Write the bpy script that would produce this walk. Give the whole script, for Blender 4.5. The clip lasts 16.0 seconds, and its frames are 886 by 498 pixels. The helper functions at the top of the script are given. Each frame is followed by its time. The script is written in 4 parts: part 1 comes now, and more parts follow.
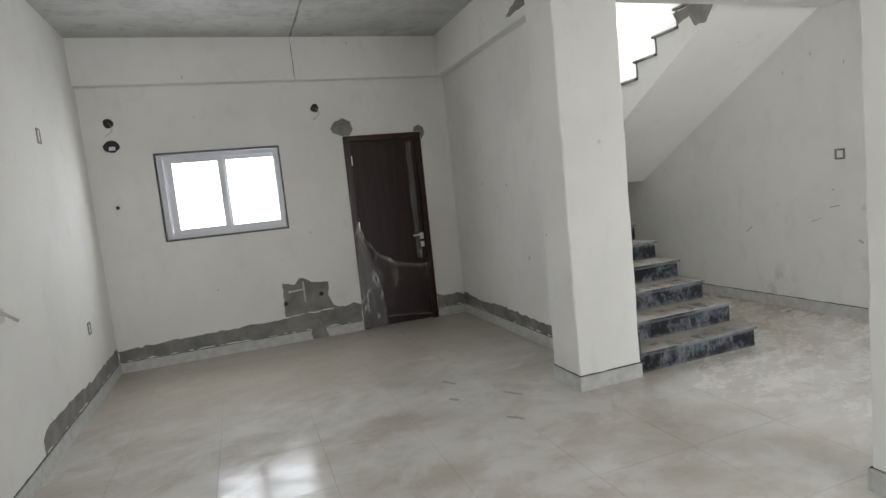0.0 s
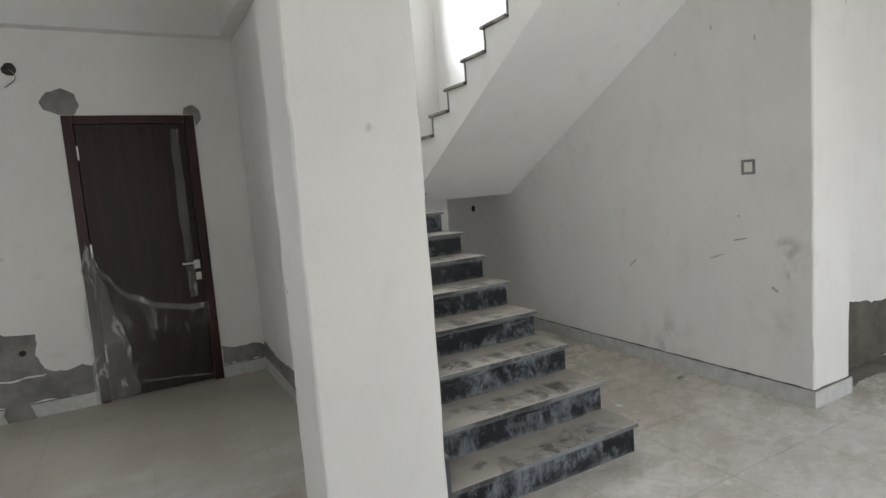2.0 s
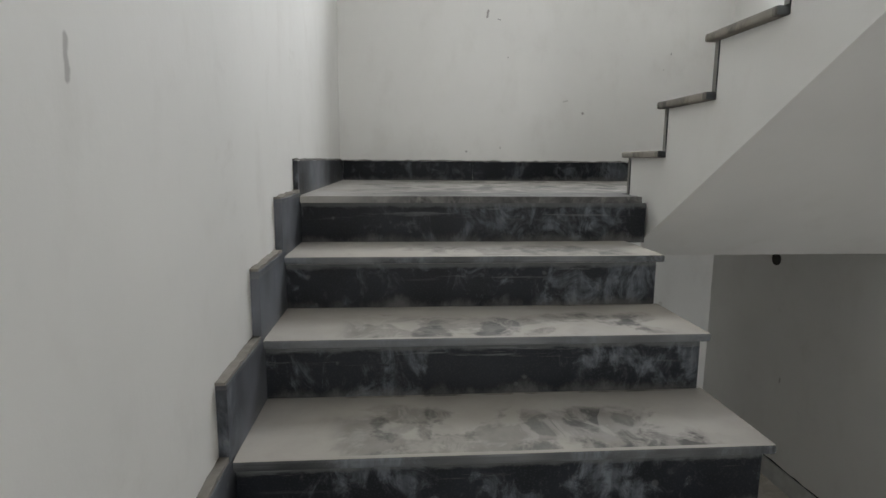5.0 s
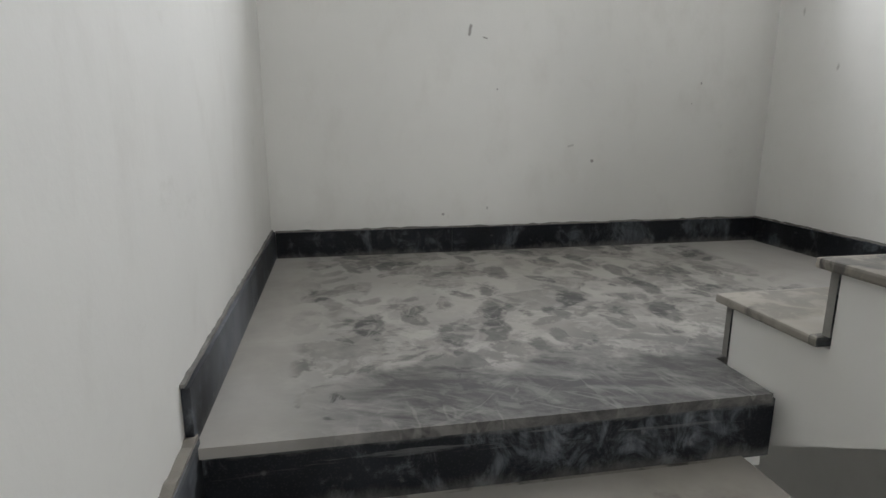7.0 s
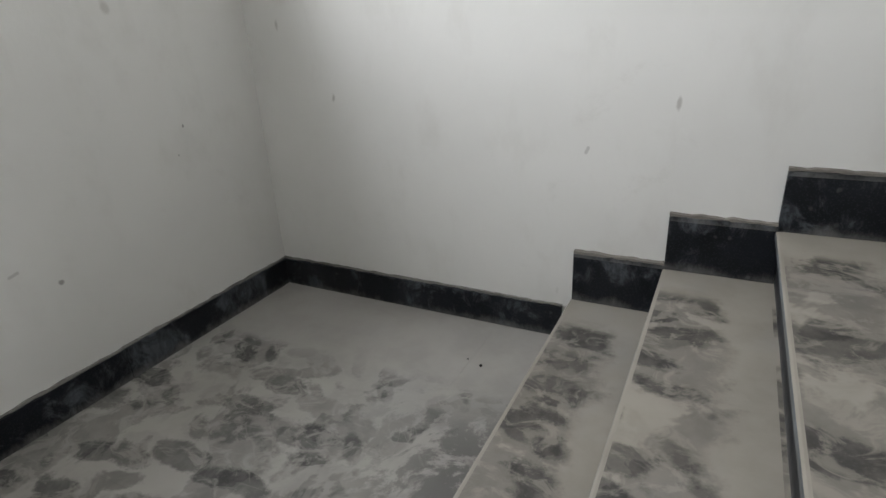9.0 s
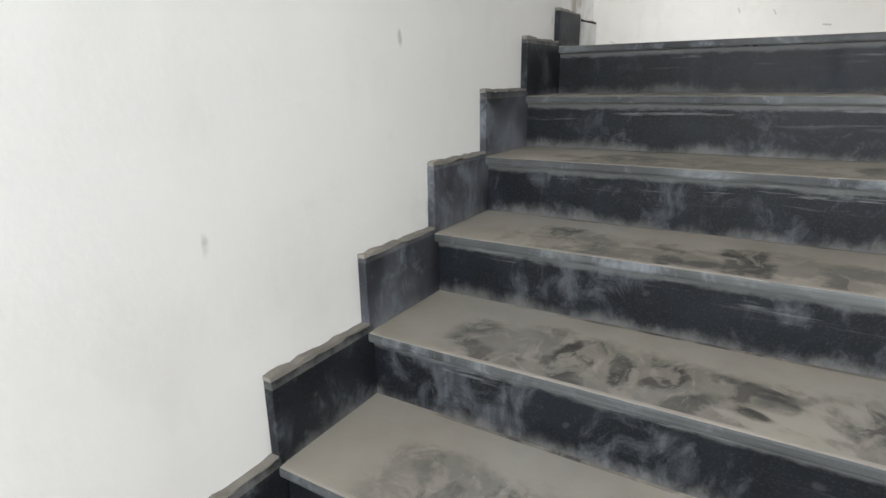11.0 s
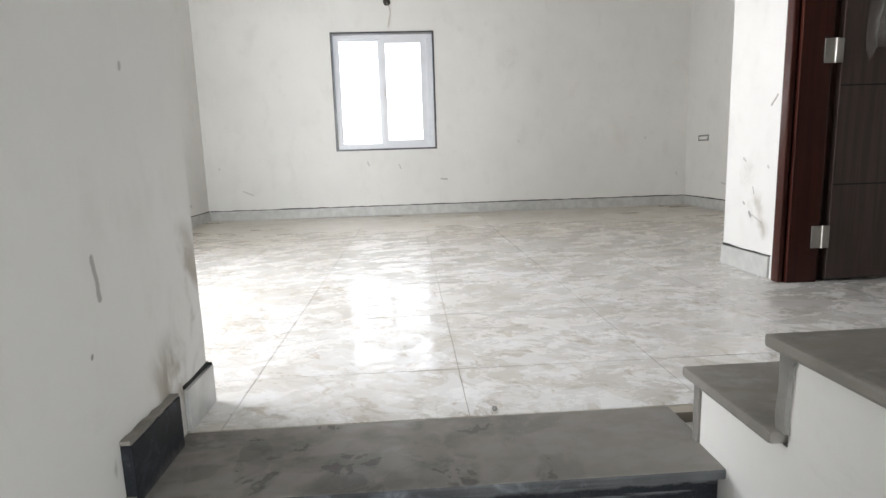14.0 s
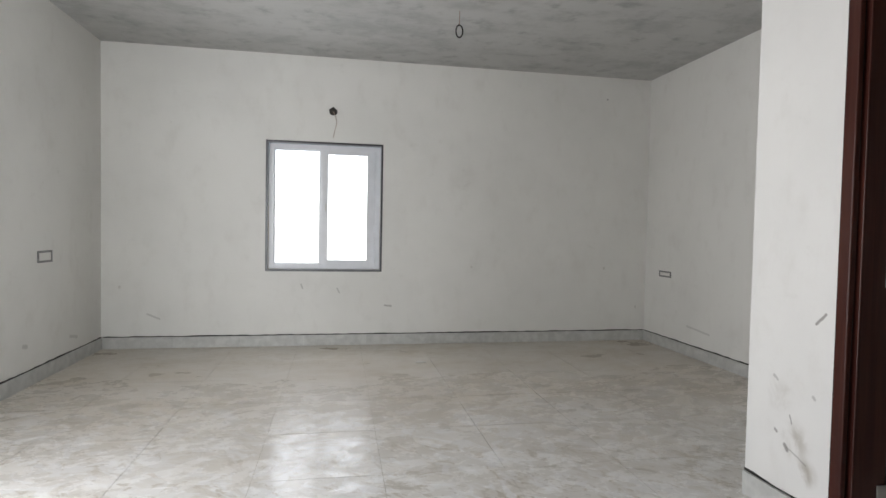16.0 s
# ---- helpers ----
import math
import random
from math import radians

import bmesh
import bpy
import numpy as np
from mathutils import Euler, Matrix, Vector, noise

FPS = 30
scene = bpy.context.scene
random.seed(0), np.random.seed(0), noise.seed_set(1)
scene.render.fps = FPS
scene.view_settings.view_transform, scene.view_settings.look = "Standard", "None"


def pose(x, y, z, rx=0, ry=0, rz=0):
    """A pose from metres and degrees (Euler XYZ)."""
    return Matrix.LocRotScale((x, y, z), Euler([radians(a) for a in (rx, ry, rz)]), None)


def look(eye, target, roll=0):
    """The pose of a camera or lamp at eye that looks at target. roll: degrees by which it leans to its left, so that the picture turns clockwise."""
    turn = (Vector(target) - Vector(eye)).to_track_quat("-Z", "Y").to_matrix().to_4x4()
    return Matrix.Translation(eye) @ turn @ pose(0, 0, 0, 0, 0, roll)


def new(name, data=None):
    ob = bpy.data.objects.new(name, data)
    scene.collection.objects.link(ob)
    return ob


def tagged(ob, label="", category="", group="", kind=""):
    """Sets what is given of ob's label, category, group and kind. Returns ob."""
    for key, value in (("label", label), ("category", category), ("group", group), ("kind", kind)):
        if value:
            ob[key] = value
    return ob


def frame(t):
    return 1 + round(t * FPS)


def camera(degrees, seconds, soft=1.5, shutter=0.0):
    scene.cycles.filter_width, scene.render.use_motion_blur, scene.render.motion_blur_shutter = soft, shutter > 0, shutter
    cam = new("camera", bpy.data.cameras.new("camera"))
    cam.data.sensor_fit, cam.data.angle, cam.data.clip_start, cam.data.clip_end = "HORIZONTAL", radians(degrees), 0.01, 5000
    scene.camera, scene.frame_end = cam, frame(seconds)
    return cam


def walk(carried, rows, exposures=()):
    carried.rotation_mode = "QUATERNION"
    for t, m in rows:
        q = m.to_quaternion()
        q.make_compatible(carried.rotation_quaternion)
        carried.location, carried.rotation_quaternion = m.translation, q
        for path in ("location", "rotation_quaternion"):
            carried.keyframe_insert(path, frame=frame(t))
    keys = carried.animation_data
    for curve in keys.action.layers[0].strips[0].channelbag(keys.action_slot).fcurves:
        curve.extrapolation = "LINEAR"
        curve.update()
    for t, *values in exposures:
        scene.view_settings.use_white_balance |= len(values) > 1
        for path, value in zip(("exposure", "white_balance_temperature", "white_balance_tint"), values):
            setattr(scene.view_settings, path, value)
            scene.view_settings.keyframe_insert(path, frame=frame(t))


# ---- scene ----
cam = camera(76.3, 16.0)
PATH = [
    (0, (-2.519, -3.209, 1.437), (-1.857, -1.333, 1.236), -5.9),
    (0.5, (-2.096, -2.987, 1.428), (-1.411, -1.115, 1.268), -5.4),
    (1, (-1.761, -2.628, 1.396), (-0.978, -0.793, 1.262), -4.5),
    (1.5, (-1.381, -2.254, 1.384), (-0.449, -0.491, 1.238), -5.0),
    (2, (-1.008, -1.953, 1.421), (-0.056, -0.207, 1.207), -4.3),
    (2.5, (-0.635, -1.557, 1.343), (0.294, 0.188, 1.042), -1.7),
    (3, (-0.205, -1.207, 1.324), (0.596, 0.566, 0.857), 1.3),
    (3.5, (0.054, -0.804, 1.323), (0.65, 1.028, 0.787), 2.1),
    (4, (0.235, -0.316, 1.372), (0.651, 1.581, 0.894), 1.7),
    (4.5, (0.412, 0.238, 1.513), (0.624, 2.193, 1.148), 0.4),
    (5, (0.350, 0.594, 1.671), (0.499, 2.564, 1.358), 0.4),
    (7.5, (0.278, 1.721, 2.214), (0.84, 3.573, 1.712), 0.0),
    (8, (0.43, 1.918, 2.336), (1.406, 3.568, 1.765), -0.1),
    (8.5, (0.576, 2.079, 2.476), (1.781, 3.544, 1.843), -1.9),
    (9, (0.632, 2.296, 2.601), (2.266, 3.154, 1.831), -3.1),
    (9.5, (0.865, 2.431, 2.591), (2.595, 2.533, 1.593), -8.7),
    (11.8, (1.812, 1.985, 3.214), (2.194, 0.043, 2.921), -0.1),
    (12, (1.839, 1.932, 3.241), (2.109, -0.031, 2.971), 0.4),
    (12.5, (1.814, 1.723, 3.399), (1.908, -0.262, 3.173), 0.2),
    (13, (1.892, 1.551, 3.51), (1.835, -0.436, 3.283), -0.2),
    (13.5, (1.801, 1.389, 3.529), (1.638, -0.588, 3.273), -1.4),
    (14, (1.78, 1.199, 3.702), (1.67, -0.772, 3.382), -1.8),
    (14.5, (1.876, 0.958, 3.788), (1.724, -1.0, 3.413), -0.3),
    (15, (1.781, 0.769, 3.878), (1.542, -1.189, 3.547), -0.0),
    (15.5, (1.79, 0.612, 4.031), (1.52, -1.36, 3.839), 0.5),
    (16, (1.867, 0.458, 4.214), (1.505, -1.508, 4.146), 1.1),
]
EXPOSURES = [(0, 0.6), (1, 0.58), (2, 0.55), (3, 0.62), (3.5, 0.72), (4, 0.7), (4.5, 0.42), (5, 0.25), (6, 0.05), (7.5, 0.06), (8.5, -0.12), (9, -0.16), (9.5, 0.27), (12, 0.7), (13.5, 0.62), (14.5, 0.2), (15, 0.0), (16, -0.17)]
walk(cam, [(t, look(eye, target, roll)) for t, eye, target, roll in PATH], EXPOSURES)

# ---- world and lamps ----
world = bpy.data.worlds.new("sky")
scene.world = world
world.use_nodes = True
wt = world.node_tree
sky = wt.nodes.new("ShaderNodeTexSky")
sky.sky_type, sky.sun_disc, sky.sun_elevation, sky.sun_rotation = "NISHITA", False, radians(50), radians(150)
wt.links.new(sky.outputs[0], wt.nodes["Background"].inputs[0])
wt.nodes["Background"].inputs[1].default_value = 0.12


def window_light(name, x, y, z, w, h, rx, rz, power, colour=(0.93, 0.97, 1.0), spread=180):
    """The sky's light in an opening; it shines along its own -z."""
    data = bpy.data.lights.new(name, "AREA")
    data.shape, data.size, data.size_y, data.energy, data.color = "RECTANGLE", w, h, power, colour
    data.spread = radians(spread)
    ob = new(name, data)
    ob.matrix_world = pose(x, y, z, rx, 0, rz)
    return ob


WARM = (0.94, 0.966, 1.0)
window_light("light_kitchen_window", -2.625, 3.11, 1.655, 1.16, 0.84, -90, 0, 15, WARM)
window_light("light_upper_window", 2.0, -5.15, 4.41, 1.05, 1.18, 90, 0, 13, WARM)
window_light("light_stair_window", 1.28, 4.0, 3.5, 1.04, 1.2, -90, 0, 50, (0.925, 0.955, 1.0), 155)
window_light("light_main_door", 0.9, -5.35, 1.15, 2.3, 2.1, 90, 0, 84, WARM)
# Added fill from an unseen east opening; no window is known there.
window_light("light_east_fill", 6.15, -2.6, 1.2, 2.2, 2.0, 90, 90, 12, WARM)
# Unseen opening behind the camera's start, added to brighten faces turned to -x.
window_light("light_hall_side", -3.96, -4.25, 1.7, 1.4, 1.2, 90, -90, 36, WARM)
window_light("light_balcony_door", 4.1, -1.0, 4.15, 1.5, 2.0, 90, 90, 84, (0.98, 0.98, 1.0))
# Added fill in an unseen bay opening to brighten the upper room.
window_light("light_bay_fill", 3.3, 2.17, 4.3, 1.0, 1.4, -90, 0, 76, WARM)

# ---- materials ----
W_END = 2.31


class Mat:
    """A small wrapper round a node tree."""

    def __init__(self, name):
        self.m = bpy.data.materials.new(name)
        self.m.use_nodes = True
        self.t = self.m.node_tree
        self.bsdf = self.t.nodes["Principled BSDF"]
        self.pos = self.t.nodes.new("ShaderNodeNewGeometry").outputs["Position"]

    def link(self, a, b):
        self.t.links.new(a, b)

    def mapped(self, scale, src=None):
        n = self.t.nodes.new("ShaderNodeMapping")
        n.inputs["Scale"].default_value = scale if hasattr(scale, "__len__") else (scale,) * 3
        self.link(src or self.pos, n.inputs[0])
        return n.outputs[0]

    def noise(self, scale, detail=4, rough=0.55, src=None, distort=0.0):
        n = self.t.nodes.new("ShaderNodeTexNoise")
        n.inputs["Scale"].default_value, n.inputs["Detail"].default_value = 1.0, detail
        n.inputs["Roughness"].default_value, n.inputs["Distortion"].default_value = rough, distort
        self.link(self.mapped(scale, src), n.inputs["Vector"])
        return n.outputs["Fac"]

    def warped(self, scale, amount):
        n = self.t.nodes.new("ShaderNodeTexNoise")
        n.inputs["Scale"].default_value = scale
        n.inputs["Detail"].default_value = 3
        self.link(self.pos, n.inputs["Vector"])
        a = self.t.nodes.new("ShaderNodeVectorMath")
        a.operation = "MULTIPLY_ADD"
        self.link(n.outputs["Color"], a.inputs[0])
        a.inputs[1].default_value = (amount,) * 3
        self.link(self.pos, a.inputs[2])
        return a.outputs[0]

    def cells(self, scale, src=None, feature="F1", jitter=1.0):
        n = self.t.nodes.new("ShaderNodeTexVoronoi")
        n.feature = feature
        n.inputs["Scale"].default_value = 1.0
        n.inputs["Randomness"].default_value = jitter
        self.link(self.mapped(scale, src), n.inputs["Vector"])
        return n

    def ramp(self, src, lo, hi, a=0.0, b=1.0):
        n = self.t.nodes.new("ShaderNodeMapRange")
        n.interpolation_type = "SMOOTHSTEP"
        for i, v in enumerate((lo, hi, a, b)):
            n.inputs[i + 1].default_value = v
        self.link(src, n.inputs[0])
        return n.outputs[0]

    def math(self, op, a, b=None):
        n = self.t.nodes.new("ShaderNodeMath")
        n.operation, n.use_clamp = op, False
        for i, v in enumerate((a, b)):
            if v is None:
                continue
            if isinstance(v, (int, float)):
                n.inputs[i].default_value = v
            else:
                self.link(v, n.inputs[i])
        return n.outputs[0]

    def mix(self, fac, a, b):
        n = self.t.nodes.new("ShaderNodeMix")
        n.data_type = "RGBA"
        for i, v in ((0, fac), (6, a), (7, b)):
            if isinstance(v, tuple):
                n.inputs[i].default_value = (*v, 1)
            elif isinstance(v, (int, float)):
                n.inputs[i].default_value = v
            else:
                self.link(v, n.inputs[i])
        return n.outputs[2]

    def vec(self, op, a, b):
        n = self.t.nodes.new("ShaderNodeVectorMath")
        n.operation = op
        for i, v in enumerate((a, b)):
            if isinstance(v, tuple):
                n.inputs[i].default_value = v
            elif v is not None:
                self.link(v, n.inputs[i])
        return n

    def stroke(self, pos, a, b, width):
        """1 on a scratch of that width from a to b, fading to 0 beside it."""
        ab = Vector(b) - Vector(a)
        pa = self.vec("SUBTRACT", pos, tuple(a)).outputs[0]
        along = self.math("MULTIPLY", self.vec("DOT_PRODUCT", pa, tuple(ab)).outputs["Value"], 1 / max(ab.length_squared, 1e-6))
        along = self.math("MINIMUM", self.math("MAXIMUM", along, 0.0), 1.0)
        on = self.vec("SCALE", tuple(ab), None)
        self.link(along, on.inputs["Scale"])
        d = self.vec("DISTANCE", pa, on.outputs[0]).outputs["Value"]
        return self.ramp(d, width * 0.35, width, 1, 0)

    def axis(self, i):
        n = self.t.nodes.new("ShaderNodeSeparateXYZ")
        self.link(self.pos, n.inputs[0])
        return n.outputs[i]

    def colour(self, v):
        if isinstance(v, tuple):
            self.bsdf.inputs["Base Color"].default_value = (*v, 1)
        else:
            self.link(v, self.bsdf.inputs["Base Color"])

    def rough(self, v):
        if isinstance(v, (int, float)):
            self.bsdf.inputs["Roughness"].default_value = v
        else:
            self.link(v, self.bsdf.inputs["Roughness"])

    def bump(self, h, strength=0.2, distance=0.01):
        n = self.t.nodes.new("ShaderNodeBump")
        n.inputs["Strength"].default_value, n.inputs["Distance"].default_value = strength, distance
        self.link(h, n.inputs["Height"])
        self.link(n.outputs[0], self.bsdf.inputs["Normal"])


def plaster(name, base, dirt, scuff=True, stains=(), strokes=()):
    k = Mat(name)
    big, mid, fine = k.noise(1.3, 5), k.noise((7, 7, 4), 5, 0.6), k.noise(60, 4, 0.6)
    c = k.mix(k.ramp(big, 0.35, 0.75), base, tuple(b * 0.93 for b in base))
    c = k.mix(k.ramp(mid, 0.5, 0.8, 0, 0.35 if scuff else 0.7), c, dirt)
    if not scuff:
        c = k.mix(k.ramp(k.noise((2.2, 3.5, 2), 6, 0.7), 0.42, 0.7, 0, 0.55), c, tuple(v * 0.6 for v in base))
    if scuff:
        w = k.warped(14, 0.03)
        for scale, r0, r1, pick, tint, strength in (((2.6, 2.6, 2.6), 0.012, 0.028, 0.7, (0.2, 0.18, 0.165), 0.7), ((6, 6, 2.3), 0.02, 0.06, 0.92, (0.34, 0.32, 0.29), 0.6),
                                                    ((5, 5, 4), 0.03, 0.09, 0.86, (0.4, 0.37, 0.33), 0.45)):
            cell = k.cells(scale, w)
            sep = k.t.nodes.new("ShaderNodeSeparateColor")
            k.link(cell.outputs["Color"], sep.inputs[0])
            m = k.math("MULTIPLY", k.ramp(cell.outputs["Distance"], r0, r1, 1, 0), k.ramp(sep.outputs[0], pick, pick + 0.02))
            c = k.mix(k.math("MULTIPLY", m, strength), c, tint)
        rub = k.noise((5, 5, 9), 7, 0.75, k.warped(3, 0.15))
        m = k.math("MULTIPLY", k.ramp(rub, 0.55, 0.8), k.ramp(k.noise(0.9, 2), 0.45, 0.65))
        c = k.mix(k.math("MULTIPLY", m, 0.28), c, (0.42, 0.4, 0.35))
    for centre, radius, strength in stains:
        d = k.t.nodes.new("ShaderNodeVectorMath")
        d.operation = "DISTANCE"
        k.link(k.pos, d.inputs[0])
        d.inputs[1].default_value = centre
        m = k.math("MULTIPLY", k.ramp(d.outputs["Value"], radius * 0.2, radius, 1, 0), k.ramp(k.noise((9, 9, 6), 4, 0.55, None, 0.6), 0.42, 0.66))
        c = k.mix(k.math("MULTIPLY", m, strength), c, (0.36, 0.325, 0.27))
    shaky = k.warped(30, 0.012) if strokes else None
    for a, b, width, strength in strokes:
        off = Vector((0.006, 0.006, 0.006))
        c = k.mix(k.math("MULTIPLY", k.stroke(shaky, Vector(a) + off, Vector(b) + off, width * 0.6), strength * 0.8), c, (0.17, 0.155, 0.14))
    k.colour(c)
    k.rough(0.75)
    k.bump(k.math("ADD", k.math("MULTIPLY", mid, 1.0), k.math("MULTIPLY", fine, 0.25)), 0.25, 0.006)
    return k.m


UPPER_SCRATCHES = [((W_END, y0, z0), (W_END, y1, z1), w, k) for y0, z0, y1, z1, w, k in (
    (1.091, 3.433, 1.077, 3.455, 0.006, 0.9), (1.035, 3.482, 1.003, 3.485, 0.005, 0.6), (1.061, 3.425, 1.06, 3.427, 0.012, 0.7), (0.954, 3.282, 0.954, 3.285, 0.007, 0.9),
    (1.114, 3.297, 1.1, 3.3, 0.008, 0.7), (0.789, 3.468, 0.789, 3.47, 0.006, 0.9), (0.825, 3.503, 0.825, 3.506, 0.006, 0.8), (1.086, 3.334, 1.085, 3.345, 0.008, 0.5),
    (0.247, 3.556, 0.237, 3.483, 0.013, 0.75), (0.282, 3.397, 0.281, 3.4, 0.01, 0.9), (0.075, 3.885, 0.074, 3.892, 0.014, 0.6), (2.677, 2.195, 2.672, 2.21, 0.012, 0.45))]
LOWER_SCRATCHES = [((W_END, y0, z0), (W_END, y1, z1), w, k) for y0, z0, y1, z1, w, k in (
    (1.143, 0.722, 1.085, 0.766, 0.014, 0.7), (0.446, 0.83, 0.355, 0.862, 0.01, 0.7), (0.275, 0.958, 0.192, 0.972, 0.01, 0.8), (0.034, 0.677, 0.007, 0.66, 0.02, 0.7),
    (0.249, 1.109, 0.24, 1.11, 0.012, 0.7))]
INNER_SCRATCHES = [((0.0, 1.241, 1.795), (0.0, 1.236, 1.753), 0.012, 0.6), ((-0.137, 1.588, 1.434), (-0.137, 1.57, 1.44), 0.03, 0.4), ((-0.137, 1.262, 0.761), (-0.137, 1.25, 0.78), 0.03, 0.5),
                   ((-0.137, 2.138, 1.471), (-0.137, 2.12, 1.48), 0.025, 0.4)]
LANDING_MARKS = [((x0, 3.95, z0), (x1, 3.95, z1), w, k) for x0, z0, x1, z1, w, k in (
    (0.853, 2.511, 0.848, 2.475, 0.014, 0.9), (0.908, 2.467, 0.924, 2.463, 0.007, 0.9), (0.974, 2.258, 0.974, 2.259, 0.008, 0.8), (1.946, 2.294, 1.946, 2.295, 0.01, 0.9),
    (1.906, 2.202, 1.906, 2.203, 0.008, 0.8), (1.311, 2.013, 1.33, 2.018, 0.012, 0.4), (0.939, 1.739, 0.94, 1.745, 0.01, 0.6))]
DOOR_MARKS = [((0.125, y0, z0), (0.125, y1, z1), w, k) for y0, z0, y1, z1, w, k in (
    (-1.335, 3.892, -1.295, 3.933, 0.014, 0.9), (-1.441, 3.515, -1.432, 3.482, 0.008, 0.8), (-1.513, 3.437, -1.505, 3.43, 0.016, 0.8), (-1.462, 3.391, -1.45, 3.375, 0.022, 0.9),
    (-1.45, 3.385, -1.36, 3.35, 0.01, 0.5), (-1.338, 3.617, -1.33, 3.61, 0.016, 0.5), (-1.53, 3.652, -1.51, 3.64, 0.014, 0.5))]
SIDE_MARKS = [((3.93, -3.717, 3.381), (3.93, -3.76, 3.37), 0.035, 0.4), ((3.93, -4.383, 3.325), (3.93, -4.5, 3.3), 0.03, 0.35), ((-1.295, -4.225, 3.37), (-1.295, -3.903, 3.345), 0.02, 0.35)]
END_SCRATCHES = [((x0, -4.965, z0), (x1, -4.965, z1), w, k) for x0, z0, x1, z1, w, k in (
    (2.214, 3.679, 2.2, 3.64, 0.016, 0.55), (1.882, 3.64, 1.86, 3.6, 0.016, 0.5), (1.431, 3.477, 1.37, 3.47, 0.02, 0.6), (3.55, 3.408, 3.45, 3.365, 0.02, 0.4))]
WHITE_INNER = plaster("scuffed_wall_putty", (0.76, 0.75, 0.72), (0.6, 0.58, 0.54), True, (), INNER_SCRATCHES)
WHITE_END = plaster("marked_wall_putty", (0.76, 0.75, 0.72), (0.6, 0.58, 0.54), True, (), END_SCRATCHES)
WHITE_LANDING = plaster("landing_wall_putty", (0.76, 0.75, 0.72), (0.6, 0.58, 0.54), True, (), LANDING_MARKS)
WHITE_SIDE = plaster("side_wall_putty", (0.76, 0.75, 0.72), (0.6, 0.58, 0.54), True, (), SIDE_MARKS)
WHITE = plaster("white_wall_putty", (0.76, 0.75, 0.72), (0.6, 0.58, 0.54))
WHITE_STAIR = plaster("stained_wall_putty", (0.76, 0.75, 0.72), (0.6, 0.58, 0.54), True,
                      (((W_END, -0.14, 3.4), 0.14, 1.0), ((W_END, -0.13, 3.5), 0.1, 0.8), ((W_END, 0.0, 3.24), 0.14, 1.0), ((W_END, -0.12, 3.25), 0.14, 1.0), ((W_END, -0.06, 0.85), 0.2, 0.35), ((W_END, -0.04, 0.9), 0.13, 0.5), ((W_END, -0.08, 0.78), 0.06, 0.6), ((W_END, 0.02, 0.5), 0.2, 0.25), ((W_END, 0.8, 0.2), 0.3, 0.4)),
                      UPPER_SCRATCHES + LOWER_SCRATCHES)
WHITE_DOOR = plaster("smudged_wall_putty", (0.77, 0.76, 0.74), (0.62, 0.6, 0.56), True,
                     (((0.125, -1.42, 3.42), 0.1, 0.6), ((0.125, -1.5, 3.58), 0.09, 0.4), ((0.125, -1.36, 3.32), 0.07, 0.8)), DOOR_MARKS)
CEIL = plaster("grey_ceiling_putty", (0.5, 0.5, 0.49), (0.24, 0.24, 0.24), False)
CLEAN = plaster("white_plaster", (0.78, 0.77, 0.74), (0.66, 0.64, 0.6))


def simple(name, colour, rough=0.5, metal=0.0, grain=0.0):
    k = Mat(name)
    if grain:
        n = k.noise(14, 4)
        k.colour(k.mix(k.ramp(n, 0.3, 0.7), colour, tuple(v * (1 - grain) for v in colour)))
    else:
        k.colour(colour)
    k.rough(rough)
    k.bsdf.inputs["Metallic"].default_value = metal
    return k.m


def cement(name="bare_cement", a=(0.16, 0.155, 0.145), b=(0.27, 0.26, 0.24)):
    k = Mat(name)
    n, f = k.noise(5, 6, 0.65), k.noise(90, 3, 0.7)
    k.colour(k.mix(k.ramp(n, 0.3, 0.7), a, b))
    k.rough(0.9)
    k.bump(k.math("ADD", n, f), 0.5, 0.006)
    return k.m


CEMENT = cement()
DUSTY_MORTAR = cement("dusty_mortar", (0.17, 0.155, 0.135), (0.27, 0.25, 0.22))
# Cement darkened so that its colour carries the shade of a recess.
RECESS_DARK = cement("dark_recess_cement", (0.075, 0.068, 0.055), (0.13, 0.118, 0.098))


def turned_by(k, angle, src):
    n = k.t.nodes.new("ShaderNodeMapping")
    n.inputs["Rotation"].default_value = (0, 0, angle)
    k.link(src, n.inputs[0])
    return n.outputs[0]


